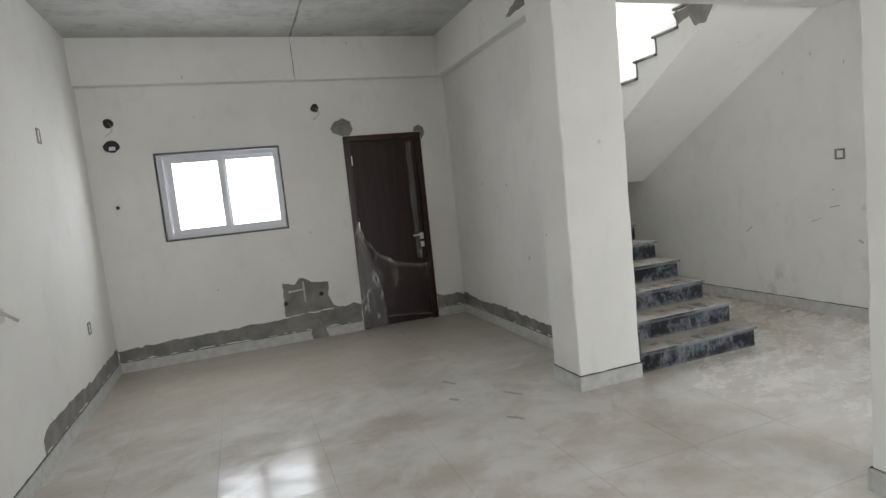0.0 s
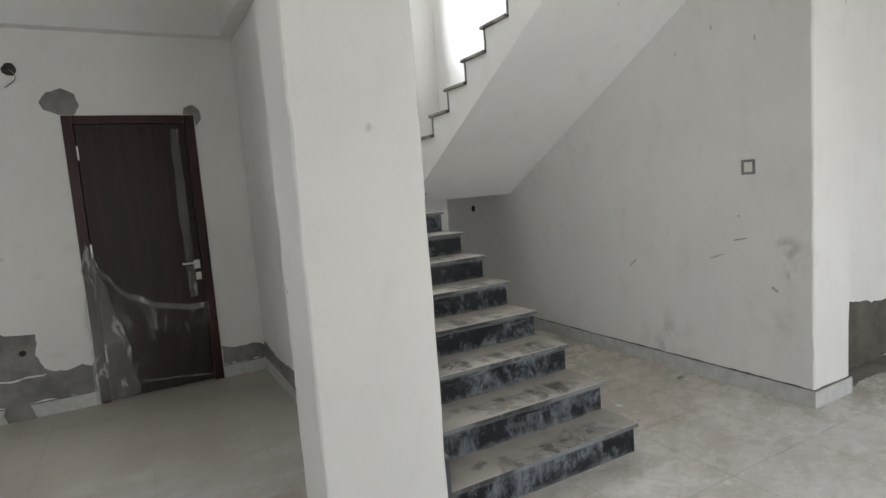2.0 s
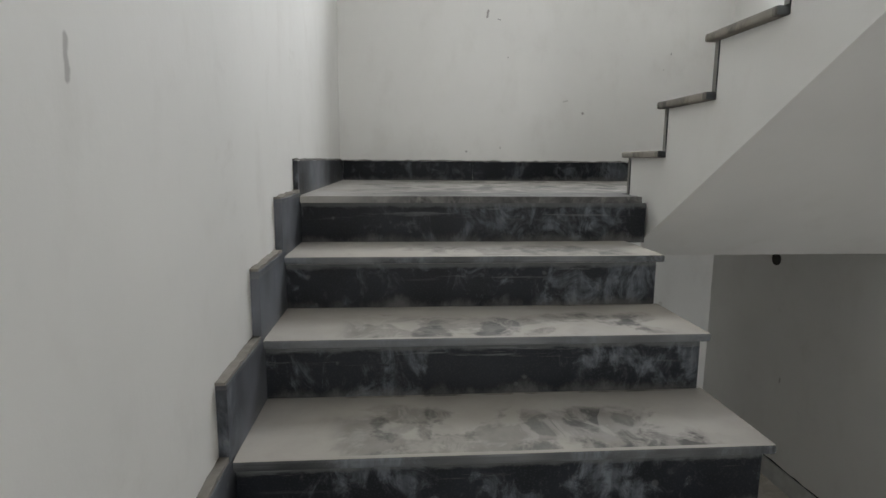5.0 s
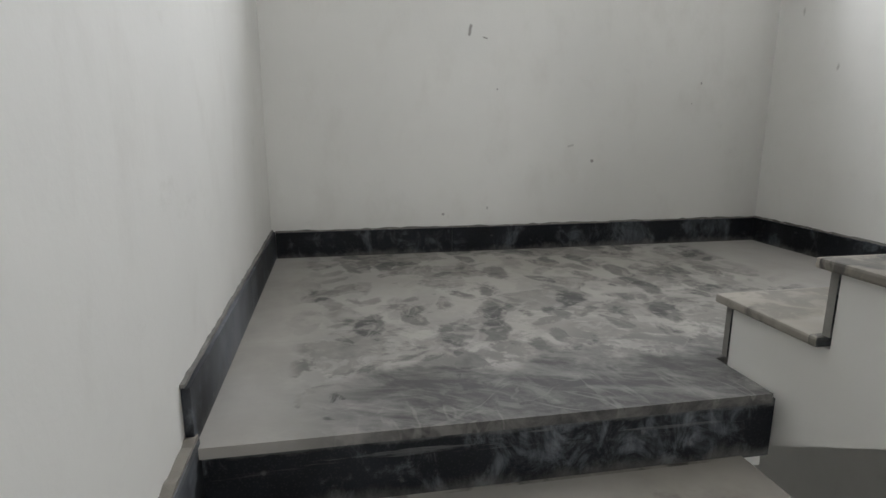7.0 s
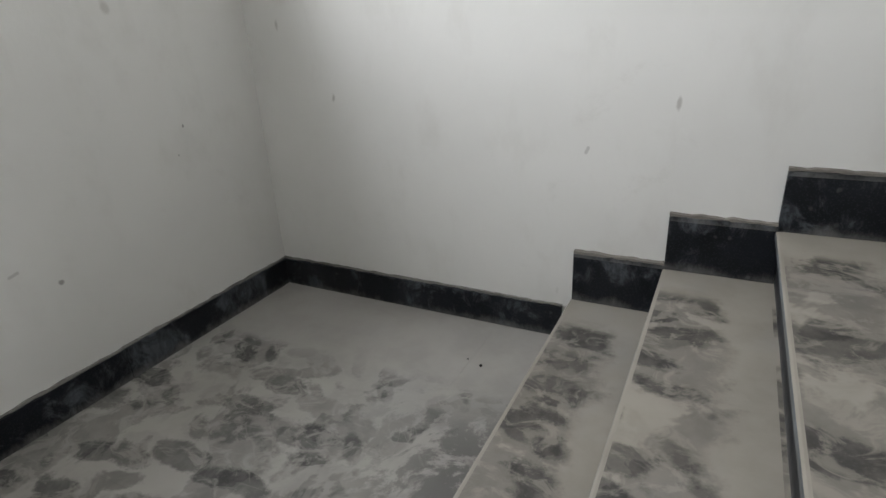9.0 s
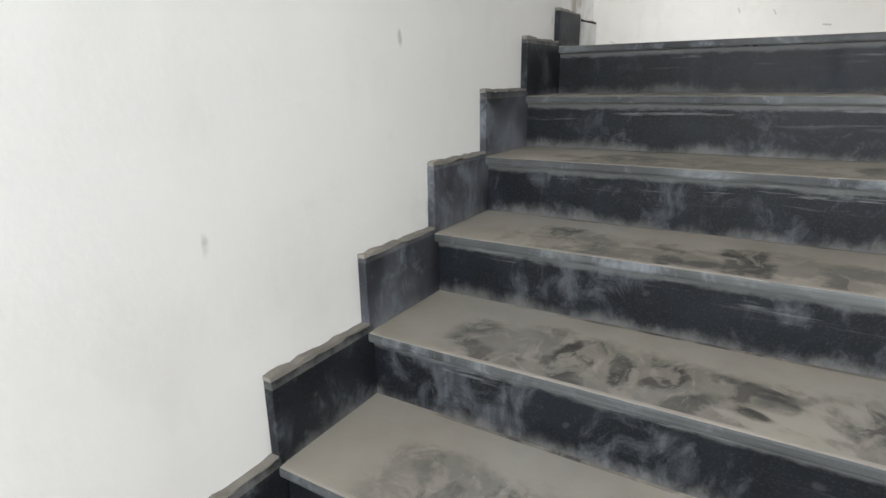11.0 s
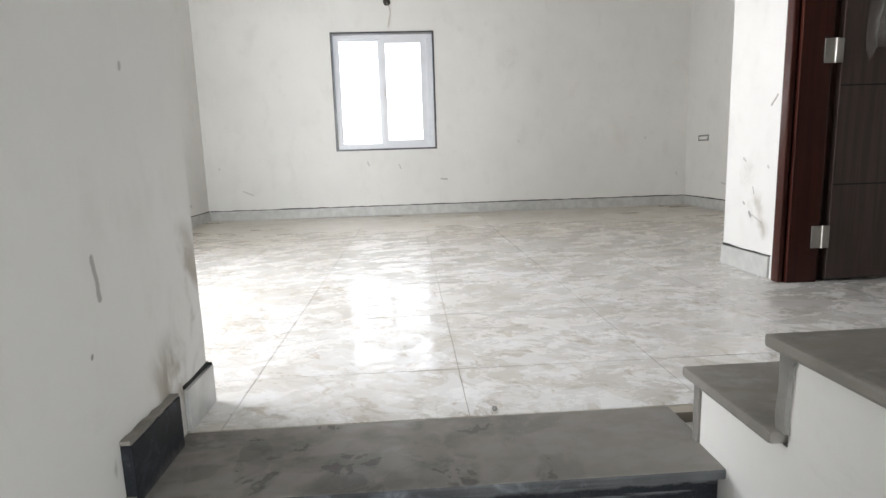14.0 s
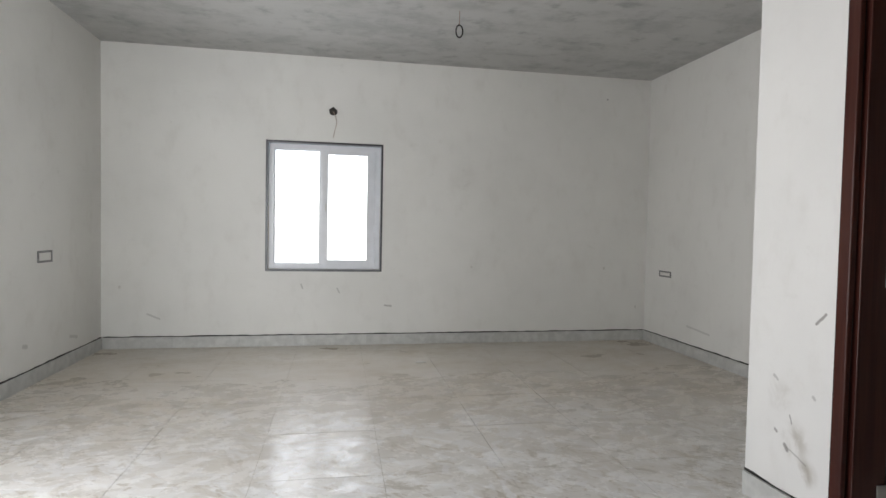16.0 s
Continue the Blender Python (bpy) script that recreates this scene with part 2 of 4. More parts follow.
def tile_material(name, a, b, smear, scrub, marks_amount, clean, edge, plain=0.2, cloudy=0.4):
    """Cream tile under a film of putty dust; scrub: how much white dust; edge: (y0, y1) between which the dust,
    upstairs with painted sheen, thickens from none to full.
    """
    k = Mat(name)
    veins = k.noise((1.6, 2.4, 2), 5, 0.6, k.warped(1.3, 0.2))
    lay = turned_by(k, 0.5, k.warped(1.6, 0.25))
    s1 = k.noise((2.0, 3.6, 4), 5, 0.58, lay, 0.15)
    s2 = k.noise((4.5, 8, 8), 5, 0.6, turned_by(k, -0.35, k.warped(3, 0.12)), 0.35)
    fine = k.noise((26, 34, 20), 6, 0.7, k.warped(6, 0.05))
    info = k.t.nodes.new("ShaderNodeObjectInfo")
    c = k.mix(k.ramp(veins, 0.2, 0.85), a, b)
    c = k.mix(k.math("MULTIPLY", info.outputs["Random"], 0.2), c, tuple(v * 0.93 for v in a))
    zone = k.ramp(k.math("ADD", k.axis(edge[2]), k.math("MULTIPLY", k.noise(0.9, 3), 1.6)), edge[0] + 0.8, edge[1] + 0.8)
    cloud = k.math("ADD", k.math("MULTIPLY", k.ramp(k.noise((1.6, 2.6, 1), 5, 0.6, k.warped(1.2, 0.3)), 0.3, 0.7), 0.7), k.math("MULTIPLY", k.ramp(s1, 0.35, 0.65), 0.3))
    brushed = k.math("ADD", k.math("MULTIPLY", k.ramp(s1, 0.3, 0.68), 0.5), k.math("MULTIPLY", k.ramp(s2, 0.34, 0.66), 0.5))
    wet = k.math("MULTIPLY", k.math("ADD", k.math("MULTIPLY", brushed, 0.55), 0.45), zone)
    dust = k.math("MAXIMUM", wet, k.math("MULTIPLY", cloud, cloudy))
    if edge[2] == 0:
        deep = k.math("ADD", k.math("ADD", k.axis(1), k.ramp(k.axis(0), -0.3, 0.1, 0, 1.1)), k.math("MULTIPLY", k.noise(1.1, 3), 1.4))
        dust = k.math("MULTIPLY", dust, k.ramp(deep, 1.1, 2.5, 1, 0.06))
    c = k.mix(k.math("MULTIPLY", dust, scrub), c, smear)
    m1 = k.ramp(k.noise((7.5, 16, 6), 6, 0.66, turned_by(k, 0.75, k.warped(4, 0.1)), 0.9), 0.52, 0.66)
    m2 = k.ramp(k.noise((14, 30, 12), 4, 0.6, turned_by(k, 0.35, k.warped(6, 0.06)), 0.8), 0.58, 0.7)
    m = k.math("MULTIPLY", k.math("MAXIMUM", m1, k.math("MULTIPLY", m2, 0.7)), k.ramp(k.noise(1.3, 3), 0.36, 0.6, 0.35, 1))
    m = k.math("MULTIPLY", m, k.math("ADD", k.math("MULTIPLY", zone, 0.7), 0.3))
    c = k.mix(k.math("MULTIPLY", m, marks_amount), c, (0.36, 0.32, 0.265))
    flow = k.warped(2.2, 0.32)
    flake = k.ramp(k.noise((5.2, 8, 5) if edge[2] else (1.9, 3.2, 2), 9, 0.64, turned_by(k, 0.5, flow), 1.1), 0.5, 0.555)
    flake = k.math("MULTIPLY", k.math("MULTIPLY", flake, k.ramp(k.noise(0.8, 3), 0.35, 0.6, 0.45, 1)), k.math("ADD", k.math("MULTIPLY", zone, 0.85), 0.08))
    if edge[2] == 0:
        flake = k.math("MULTIPLY", flake, k.ramp(deep, 1.4, 2.3, 1, 0.0))
    c = k.mix(k.math("MULTIPLY", flake, 0.7), c, tuple(min(v * 1.08, 0.84) for v in smear))
    bare = k.ramp(k.noise((10, 14, 9), 7, 0.66, turned_by(k, 0.9, flow), 0.5), 0.57, 0.63)
    c = k.mix(k.math("MULTIPLY", k.math("MULTIPLY", bare, zone), 0.6 if edge[2] else 0.15), c, (0.4, 0.345, 0.27))
    if edge[2] == 0:
        swirl = k.ramp(k.noise((1.9, 2.5, 1), 9, 0.66, turned_by(k, -0.5, k.warped(1.3, 0.3)), 0.4), 0.46, 0.6)
        swirl = k.math("MULTIPLY", swirl, k.ramp(deep, 1.3, 2.6, 1, 0.08))
        c = k.mix(k.math("MULTIPLY", swirl, 0.5), c, smear)
        for a, b in (((-1.22, 0.77, 0), (-1.17, 0.68, 0)), ((-0.93, 0.3, 0), (-0.86, 0.2, 0)), ((-1.1, -0.1, 0), (-1.04, -0.17, 0)), ((-1.3, 0.4, 0), (-1.27, 0.36, 0))):
            c = k.mix(k.math("MULTIPLY", k.stroke(k.warped(25, 0.03), Vector(a) + Vector((0.015, 0.015, 0.015)), Vector(b) + Vector((0.015, 0.015, 0.015)), 0.022), 0.5), c, (0.2, 0.18, 0.15))
    k.colour(c)
    film = k.math("ADD", k.math("MULTIPLY", dust, 0.05), k.math("MULTIPLY", k.math("MULTIPLY", m, zone), 0.2))
    broken = k.ramp(k.math("ADD", s2, k.math("MULTIPLY", k.math("SUBTRACT", fine, 0.5), 0.6)), 0.48, 0.56, clean, 0.42)
    k.rough(k.math("ADD", k.math("ADD", k.math("MULTIPLY", broken, k.math("ADD", k.math("MULTIPLY", zone, 0.6), 0.4)), k.math("MULTIPLY", k.math("SUBTRACT", 1.0, zone), plain)), film))
    k.bump(k.math("ADD", k.noise((9, 12, 9), 3), k.math("MULTIPLY", fine, 0.3)), 0.06, 0.004)
    k.bsdf.inputs["Specular IOR Level"].default_value = 0.33
    return k.m


TILE_G = tile_material("dusty_cream_floor_tile", (0.5, 0.46, 0.395), (0.54, 0.5, 0.435), (0.76, 0.75, 0.725), 0.95, 0.5, 0.08, (0.2, 1.2, 0), 0.06, 0.85)
# Whiter towards the stairs: real dust plus window sheen painted into the colour.
TILE_U = tile_material("smeared_cream_floor_tile", (0.49, 0.435, 0.355), (0.54, 0.485, 0.405), (0.8, 0.8, 0.79), 0.85, 0.7, 0.05, (-3.9, -1.7, 1), 0.25)
GROUT = Mat("dirty_joint")
GROUT.colour((0.42, 0.38, 0.32))
GROUT.rough(0.9)
GROUT = GROUT.m
GROUT_G = simple("dust_filled_joint", (0.44, 0.4, 0.345), 0.9, 0, 0.2)


def granite_base(k):
    speck = k.cells(170).outputs["Distance"]
    cloud = k.noise(8, 4)
    c = k.mix(k.ramp(speck, 0.12, 0.5), (0.017, 0.018, 0.021), (0.006, 0.007, 0.009))
    return k.mix(k.ramp(cloud, 0.4, 0.7, 0, 0.5), c, (0.014, 0.017, 0.022))


def dusty_tread(name, dust, cover, x0, x1, lo=0.40, worn=None, dry=0.9, trod=0.5, steps=None):
    """Granite under building dust with trodden marks between x0 and x1; worn: (y, width) of a strip trodden bare."""
    k = Mat(name)
    g = granite_base(k)
    grey = k.noise(5, 5, 0.6)
    soft = k.noise(1.7, 4, 0.6)
    d = k.mix(k.ramp(grey, 0.35, 0.7), dust, tuple(v * 0.86 for v in dust))
    d = k.mix(k.ramp(soft, 0.45, 0.7, 0, 0.35), d, (dust[0] * 1.02, dust[0] * 1.0, dust[0] * 0.98))
    xs = k.axis(0)
    band = k.math("MULTIPLY", k.ramp(xs, x0, x0 + 0.35), k.ramp(xs, x1 - 0.35, x1, 1, 0))
    lumps = k.ramp(k.noise(2.6, 3, 0.6), lo, lo + 0.08)
    swirl = k.noise((15, 11, 9), 5, 0.66, k.warped(4, 0.12), 1.1)
    fray = k.math("SUBTRACT", k.noise((26, 20, 20), 5, 0.7), 0.5)
    m = None
    for i, (scale, size, soft_edge, strength) in enumerate((((8.5, 3.8, 1), 0.47, 0.13, 1.0), ((10.5, 4.6, 1), 0.45, 0.12, 0.9), ((13, 5.5, 1), 0.4, 0.14, 0.75))):
        cell = k.cells(scale, turned_by(k, (0.15, -0.3, 0.9)[i], k.warped(2.6, 0.16)))
        sep = k.t.nodes.new("ShaderNodeSeparateColor")
        k.link(cell.outputs["Color"], sep.inputs[0])
        dist = k.math("ADD", cell.outputs["Distance"], k.math("MULTIPLY", fray, 0.45))
        one = k.math("MULTIPLY", k.ramp(dist, size - soft_edge, size, 1, 0), k.ramp(sep.outputs[0], 0.15, 0.6, 0.15, strength))
        m = one if m is None else k.math("MAXIMUM", m, one)
    dark = k.ramp(k.noise((20, 20, 20), 4, 0.6), 0.3, 0.7, 0.78, 1)
    patch_mask = k.math("MULTIPLY", k.ramp(k.noise((3.4, 4.2, 3), 5, 0.6, k.warped(2, 0.2), 0.3), trod, trod + 0.05), k.ramp(band, 0.12, 0.35))
    smooth = k.math("MULTIPLY", patch_mask, k.math("ADD", k.math("MULTIPLY", m, 0.6), 0.45))
    m = k.math("MULTIPLY", k.math("MAXIMUM", smooth, k.math("MULTIPLY", k.math("MULTIPLY", k.math("MULTIPLY", m, band), lumps), 0.85)), dark)
    if steps:
        first, way, pitch = steps
        u = k.math("MODULO", k.math("ADD", k.math("MULTIPLY", k.math("SUBTRACT", k.axis(1), first), way), 20 * pitch), pitch)
        u = k.math("ADD", u, k.math("MULTIPLY", k.math("SUBTRACT", k.noise((5, 5, 4), 5, 0.65), 0.5), 0.24))
        m = k.math("MULTIPLY", m, k.ramp(u, 0.145, 0.2, 1, 0.06))
    m = k.math("MULTIPLY", m, k.ramp(swirl, 0.38, 0.52, 0.4, 1.0))
    if worn:
        ys = k.axis(1)
        strip = k.ramp(k.math("ADD", ys, k.math("MULTIPLY", k.noise(3.5, 5, 0.65), 0.5)), worn[0] + 0.25, worn[0] + 0.25 + worn[1], 1, 0)
        wipe = k.noise((6, 16, 9), 6, 0.68, turned_by(k, 0.4, k.warped(3, 0.1)), 0.4)
        strip = k.math("MULTIPLY", k.math("MULTIPLY", strip, band), k.ramp(wipe, 0.3, 0.6, 0.55, 1.0))
        m = k.math("MAXIMUM", m, strip)
    if worn:
        zone = k.ramp(k.math("ADD", k.axis(1), k.math("MULTIPLY", k.noise(1.6, 4), 0.7)), 3.1, 3.6, 1, 0)
        rub = k.ramp(k.noise((7, 10, 7), 7, 0.7, turned_by(k, 0.6, k.warped(3, 0.12)), 0.3), 0.45, 0.56, 0, 0.7)
        m = k.math("MAXIMUM", m, k.math("MULTIPLY", k.math("MULTIPLY", rub, zone), band))
        for turn, scale in ((0.5, (2.2, 9, 3)), (-0.6, (3, 12, 4)), (1.3, (2.5, 10, 3))):
            line = k.math("ABSOLUTE", k.math("SUBTRACT", k.noise(scale, 3, 0.5, turned_by(k, turn, k.warped(2.2, 0.12)), 0.2), 0.52))
            line = k.math("MULTIPLY", k.ramp(line, 0.006, 0.018, 1, 0), k.ramp(k.noise((5, 5, 5), 4, 0.6, turned_by(k, turn, k.pos)), 0.5, 0.62))
            m = k.math("MULTIPLY", m, k.math("SUBTRACT", 1.0, k.math("MULTIPLY", line, 0.22)))
    m = k.math("MULTIPLY", m, cover)
    k.colour(k.mix(m, d, k.mix(0.15, g, dust)))
    broken = k.ramp(k.noise((7, 11, 8), 4, 0.6), 0.4, 0.62, dry, 0.9)
    k.rough(k.math("MULTIPLY", broken, k.ramp(m, 0, 1, 1.0, 0.65)))
    k.bump(k.math("SUBTRACT", grey, m), 0.15, 0.003)
    k.bsdf.inputs["Specular IOR Level"].default_value = 0.25
    return k.m


TREAD_1 = dusty_tread("dusty_granite_tread", (0.41, 0.385, 0.345), 0.95, 0.1, 1.15, 0.4, trod=0.47, steps=(0.268, 1, 0.277))
TREAD_2 = dusty_tread("trodden_granite_tread", (0.315, 0.288, 0.248), 1.0, 1.05, 2.24, 0.35, trod=0.43, steps=(2.689, -1, 0.2733))
LANDING = dusty_tread("trodden_landing_granite", (0.37, 0.352, 0.325), 1.0, 0.05, 2.0, 0.36, (2.66, 0.14))
TOP_SLAB = dusty_tread("dull_grey_granite", (0.26, 0.24, 0.215), 0.6, 1.3, 2.5, 0.36, None, 0.3)


def riser_material(name, amount, base_haze=0.1, foot=0.45, film=(0.1, 0.108, 0.12), crusted=0.55):
    """Black granite with pale blue-grey scuffs, thickest along the bottom of each riser."""
    k = Mat(name)
    g = granite_base(k)
    s = k.noise((13, 13, 10), 7, 0.72, None, 0.8)
    mid = k.noise((4, 4, 5), 4, 0.6)
    rub = k.noise((38, 38, 7), 4, 0.65)
    s = k.math("ADD", s, k.ramp(k.axis(2), 0.3, 0.8, 0.07, 0))
    m = k.math("MULTIPLY", k.ramp(k.math("ADD", s, k.math("MULTIPLY", k.math("SUBTRACT", mid, 0.5), 0.9)), 0.49, 0.74), k.ramp(rub, 0.3, 0.65, 0.35, 1))
    haze = k.ramp(k.noise(2.2, 3), 0.35, 0.7, 0.0, base_haze)
    c = k.mix(haze, g, film)
    c = k.mix(k.math("MULTIPLY", m, amount), c, (0.2, 0.218, 0.24))
    level = k.math("MODULO", k.math("ADD", k.axis(2), 0.0005), 0.155)
    edge = k.math("ADD", level, k.math("MULTIPLY", k.math("SUBTRACT", k.noise((11, 11, 6), 6, 0.7), 0.5), 0.11))
    c = k.mix(k.ramp(edge, -0.012, 0.03, foot, 0), c, (0.24, 0.235, 0.225))
    crust = k.math("ADD", level, k.math("MULTIPLY", k.math("SUBTRACT", k.noise((14, 14, 30), 5, 0.7), 0.5), 0.03))
    c = k.mix(k.ramp(crust, 0.113, 0.124, 0, crusted), c, (0.15, 0.155, 0.15))
    streak = k.math("MULTIPLY", k.ramp(k.noise((3.5, 3.5, 60), 5, 0.65, k.warped(2, 0.02)), 0.56, 0.66), k.ramp(level, 0.06, 0.11))
    c = k.mix(k.math("MULTIPLY", streak, 0.8 * crusted), c, (0.22, 0.225, 0.225))
    flecks = k.cells(13, k.warped(9, 0.05)).outputs["Distance"]
    c = k.mix(k.ramp(flecks, 0.05, 0.12, 0.22 * amount, 0), c, (0.3, 0.3, 0.3))
    k.colour(c)
    k.rough(k.ramp(m, 0, 1, 0.5, 0.85))
    k.bsdf.inputs["Specular IOR Level"].default_value = 0.2
    return k.m


RISER_1 = riser_material("scuffed_black_granite", 0.8)
RISER_2 = riser_material("black_granite", 0.36, 0.02)
RISER_TOP = riser_material("near_black_granite", 0.13, 0.0, 0.3)
SKIRT_BLACK = riser_material("black_granite_skirting", 0.5, crusted=0.0)
# The pale blue film is dust plus a grazing window sheen put into the colour.
SKIRT_DUST_SHEEN = riser_material("dust_and_sheen_granite_skirting", 0.8, 0.85, 0.3, (0.2, 0.21, 0.235), 0.0)
NOSING = dusty_tread("worn_granite_edge", (0.17, 0.165, 0.16), 0.6, 0, 3)
EDGE_1 = riser_material("dusty_granite_edge", 1.0, 0.9, 0.3, (0.22, 0.225, 0.23), 0.2)
EDGE_2 = riser_material("scuffed_granite_edge", 1.0, 0.8, 0.3, (0.15, 0.158, 0.16), 0.2)


SKIRT_W = simple("pale_grey_skirting_tile", (0.56, 0.56, 0.54), 0.35, 0, 0.2)
JOINT = simple("black_gap", (0.03, 0.028, 0.025), 0.9, 0, 0.3)
UPVC = simple("white_upvc", (0.72, 0.73, 0.76), 0.3, 0, 0.05)
DARK_TRIM = simple("dark_granite_trim", (0.06, 0.06, 0.065), 0.3, 0, 0.4)
REVEAL = simple("grey_reveal", (0.3, 0.3, 0.315), 0.5, 0, 0.2)
STEEL = simple("satin_steel", (0.6, 0.58, 0.55), 0.3, 1, 0.1)
PVC_GREY = simple("grey_box", (0.24, 0.24, 0.235), 0.5, 0, 0.3)
WIRE = simple("wire", (0.45, 0.36, 0.3), 0.5, 0, 0.3)
DARK_HOLE = simple("dark_hollow", (0.05, 0.045, 0.04), 0.95, 0, 0.4)


def wood(name, a, b, gloss=0.35):
    k = Mat(name)
    n = k.noise((30, 30, 1.6), 5, 0.6, None, 0.6)
    k.colour(k.mix(k.ramp(n, 0.3, 0.7), a, b))
    k.rough(gloss)
    k.bump(n, 0.08, 0.002)
    k.bsdf.inputs["Specular IOR Level"].default_value = 0.28
    return k.m


LEAF_K = wood("dark_laminate", (0.02, 0.0105, 0.0095), (0.032, 0.016, 0.0135), 0.45)
FRAME_K = wood("dark_red_wood", (0.028, 0.012, 0.01), (0.045, 0.018, 0.014), 0.35)
FRAME_U = wood("reddish_brown_wood", (0.04, 0.0115, 0.009), (0.062, 0.018, 0.0125), 0.25)
LEAF_U = wood("brown_laminate", (0.07, 0.05, 0.044), (0.1, 0.071, 0.062), 0.45)


def glass():
    m = bpy.data.materials.new("window_glass")
    m.use_nodes = True
    b = m.node_tree.nodes["Principled BSDF"]
    b.inputs["Transmission Weight"].default_value = 1
    b.inputs["Roughness"].default_value = 0.0
    b.inputs["IOR"].default_value = 1.1
    return m


GLASS = glass()


def film_plastic(name="clear_plastic_film", low=0.05, high=0.55):
    k = Mat(name)
    t = k.t.nodes
    tr = t.new("ShaderNodeBsdfTransparent")
    mx = t.new("ShaderNodeMixShader")
    k.colour((0.5, 0.49, 0.48))
    k.rough(0.35)
    folds = k.noise((16, 16, 3.2), 4, 0.6, k.warped(2.2, 0.35), 0.8)
    veil = k.noise((3, 3, 3), 3, 0.5)
    k.link(k.math("ADD", k.ramp(folds, 0.45, 0.74, low, high), k.ramp(veil, 0.4, 0.7, 0, 0.05)), mx.inputs[0])
    k.link(tr.outputs[0], mx.inputs[1])
    k.link(k.bsdf.outputs[0], mx.inputs[2])
    k.link(mx.outputs[0], t["Material Output"].inputs[0])
    return k.m


FILM = film_plastic("clear_plastic_film", 0.01, 0.34)
FILM_FOLD = film_plastic("bunched_plastic_film", 0.18, 0.58)
FILM_THIN = film_plastic("thin_plastic_film", 0.0, 0.07)

# ---- building helpers ----


def part(name, bm, material, parent=None, label=""):
    me = bpy.data.meshes.new(name)
    bmesh.ops.recalc_face_normals(bm, faces=bm.faces)
    bm.to_mesh(me)
    bm.free()
    me.materials.append(material)
    ob = new(name, me)
    if parent is not None:
        ob.parent = parent
    if label:
        tagged(ob, label)
    return ob


def block(bm, x0, x1, y0, y1, z0, z1, bevel=0.0):
    r = bmesh.ops.create_cube(bm, size=1)
    for v in r["verts"]:
        v.co = ((x0 + x1) / 2 + v.co.x * (x1 - x0), (y0 + y1) / 2 + v.co.y * (y1 - y0), (z0 + z1) / 2 + v.co.z * (z1 - z0))
    if bevel:
        edges = list({e for v in r["verts"] for e in v.link_edges})
        bmesh.ops.bevel(bm, geom=edges, offset=bevel, segments=2, affect="EDGES", profile=0.6)
    return bm


def box(name, x0, x1, y0, y1, z0, z1, material, parent=None, bevel=0.0, label=""):
    return part(name, block(bmesh.new(), x0, x1, y0, y1, z0, z1, bevel), material, parent, label)


def rod(bm, a, b, radius, sides=10):
    a, b = Vector(a), Vector(b)
    m = Matrix.Translation((a + b) / 2) @ (b - a).to_track_quat("Z", "Y").to_matrix().to_4x4()
    bmesh.ops.create_cone(bm, cap_ends=True, segments=sides, radius1=radius, radius2=radius, depth=(b - a).length, matrix=m)
    return bm


def structure(ob, label=""):
    return tagged(ob, label, kind="structure")


def thing(name, x, y, z, label, category, group=""):
    """An Empty at the base of a thing; its parts are built in world metres and hung under it."""
    ob = new(name)
    ob.location = (x, y, z)
    return tagged(ob, label, category, group)


def under(root, *parts):
    for p in parts:
        p.parent = root
        p.matrix_parent_inverse = Matrix.Translation(-root.location)


def slab_with_holes(us, vs, holes, a, b, axis):
    """A wall between planes a and b of the axis ('x' or 'y'), over cells us by vs (heights), with holes (u0, u1, v0, v1)."""
    us = sorted({*us, *(h[0] for h in holes), *(h[1] for h in holes)})
    vs = sorted({*vs, *(h[2] for h in holes), *(h[3] for h in holes)})
    bm = bmesh.new()
    cache = {}

    def vert(u, v, w):
        key = (u, v, w)
        if key not in cache:
            cache[key] = bm.verts.new((w, u, v) if axis == "x" else (u, w, v))
        return cache[key]

    def solid(i, j):
        if not (0 <= i < len(us) - 1 and 0 <= j < len(vs) - 1):
            return False
        cu, cv = (us[i] + us[i + 1]) / 2, (vs[j] + vs[j + 1]) / 2
        return not any(h[0] < cu < h[1] and h[2] < cv < h[3] for h in holes)

    for i in range(len(us) - 1):
        for j in range(len(vs) - 1):
            if not solid(i, j):
                continue
            u0, u1, v0, v1 = us[i], us[i + 1], vs[j], vs[j + 1]
            for w in (a, b):
                bm.faces.new([vert(u0, v0, w), vert(u1, v0, w), vert(u1, v1, w), vert(u0, v1, w)])
            for di, dj, (p, q) in ((-1, 0, ((u0, v0), (u0, v1))), (1, 0, ((u1, v0), (u1, v1))), (0, -1, ((u0, v0), (u1, v0))), (0, 1, ((u0, v1), (u1, v1)))):
                if not solid(i + di, j + dj):
                    bm.faces.new([vert(*p, a), vert(*q, a), vert(*q, b), vert(*p, b)])
    return bm


def prism(points, lo, hi, axis="x"):
    """A closed outline (y, z) pushed from lo to hi along x; with axis 'y' the outline is (x, z), with 'z' (x, y)."""
    bm = bmesh.new()

    def at(p, w):
        return {"x": (w, *p), "y": (p[0], w, p[1]), "z": (*p, w)}[axis]

    lows = [bm.verts.new(at(p, lo)) for p in points]
    highs = [bm.verts.new(at(p, hi)) for p in points]
    bm.faces.new(lows)
    bm.faces.new(highs[::-1])
    for i in range(len(points)):
        j = (i + 1) % len(points)
        bm.faces.new([lows[i], highs[i], highs[j], lows[j]])
    return bm


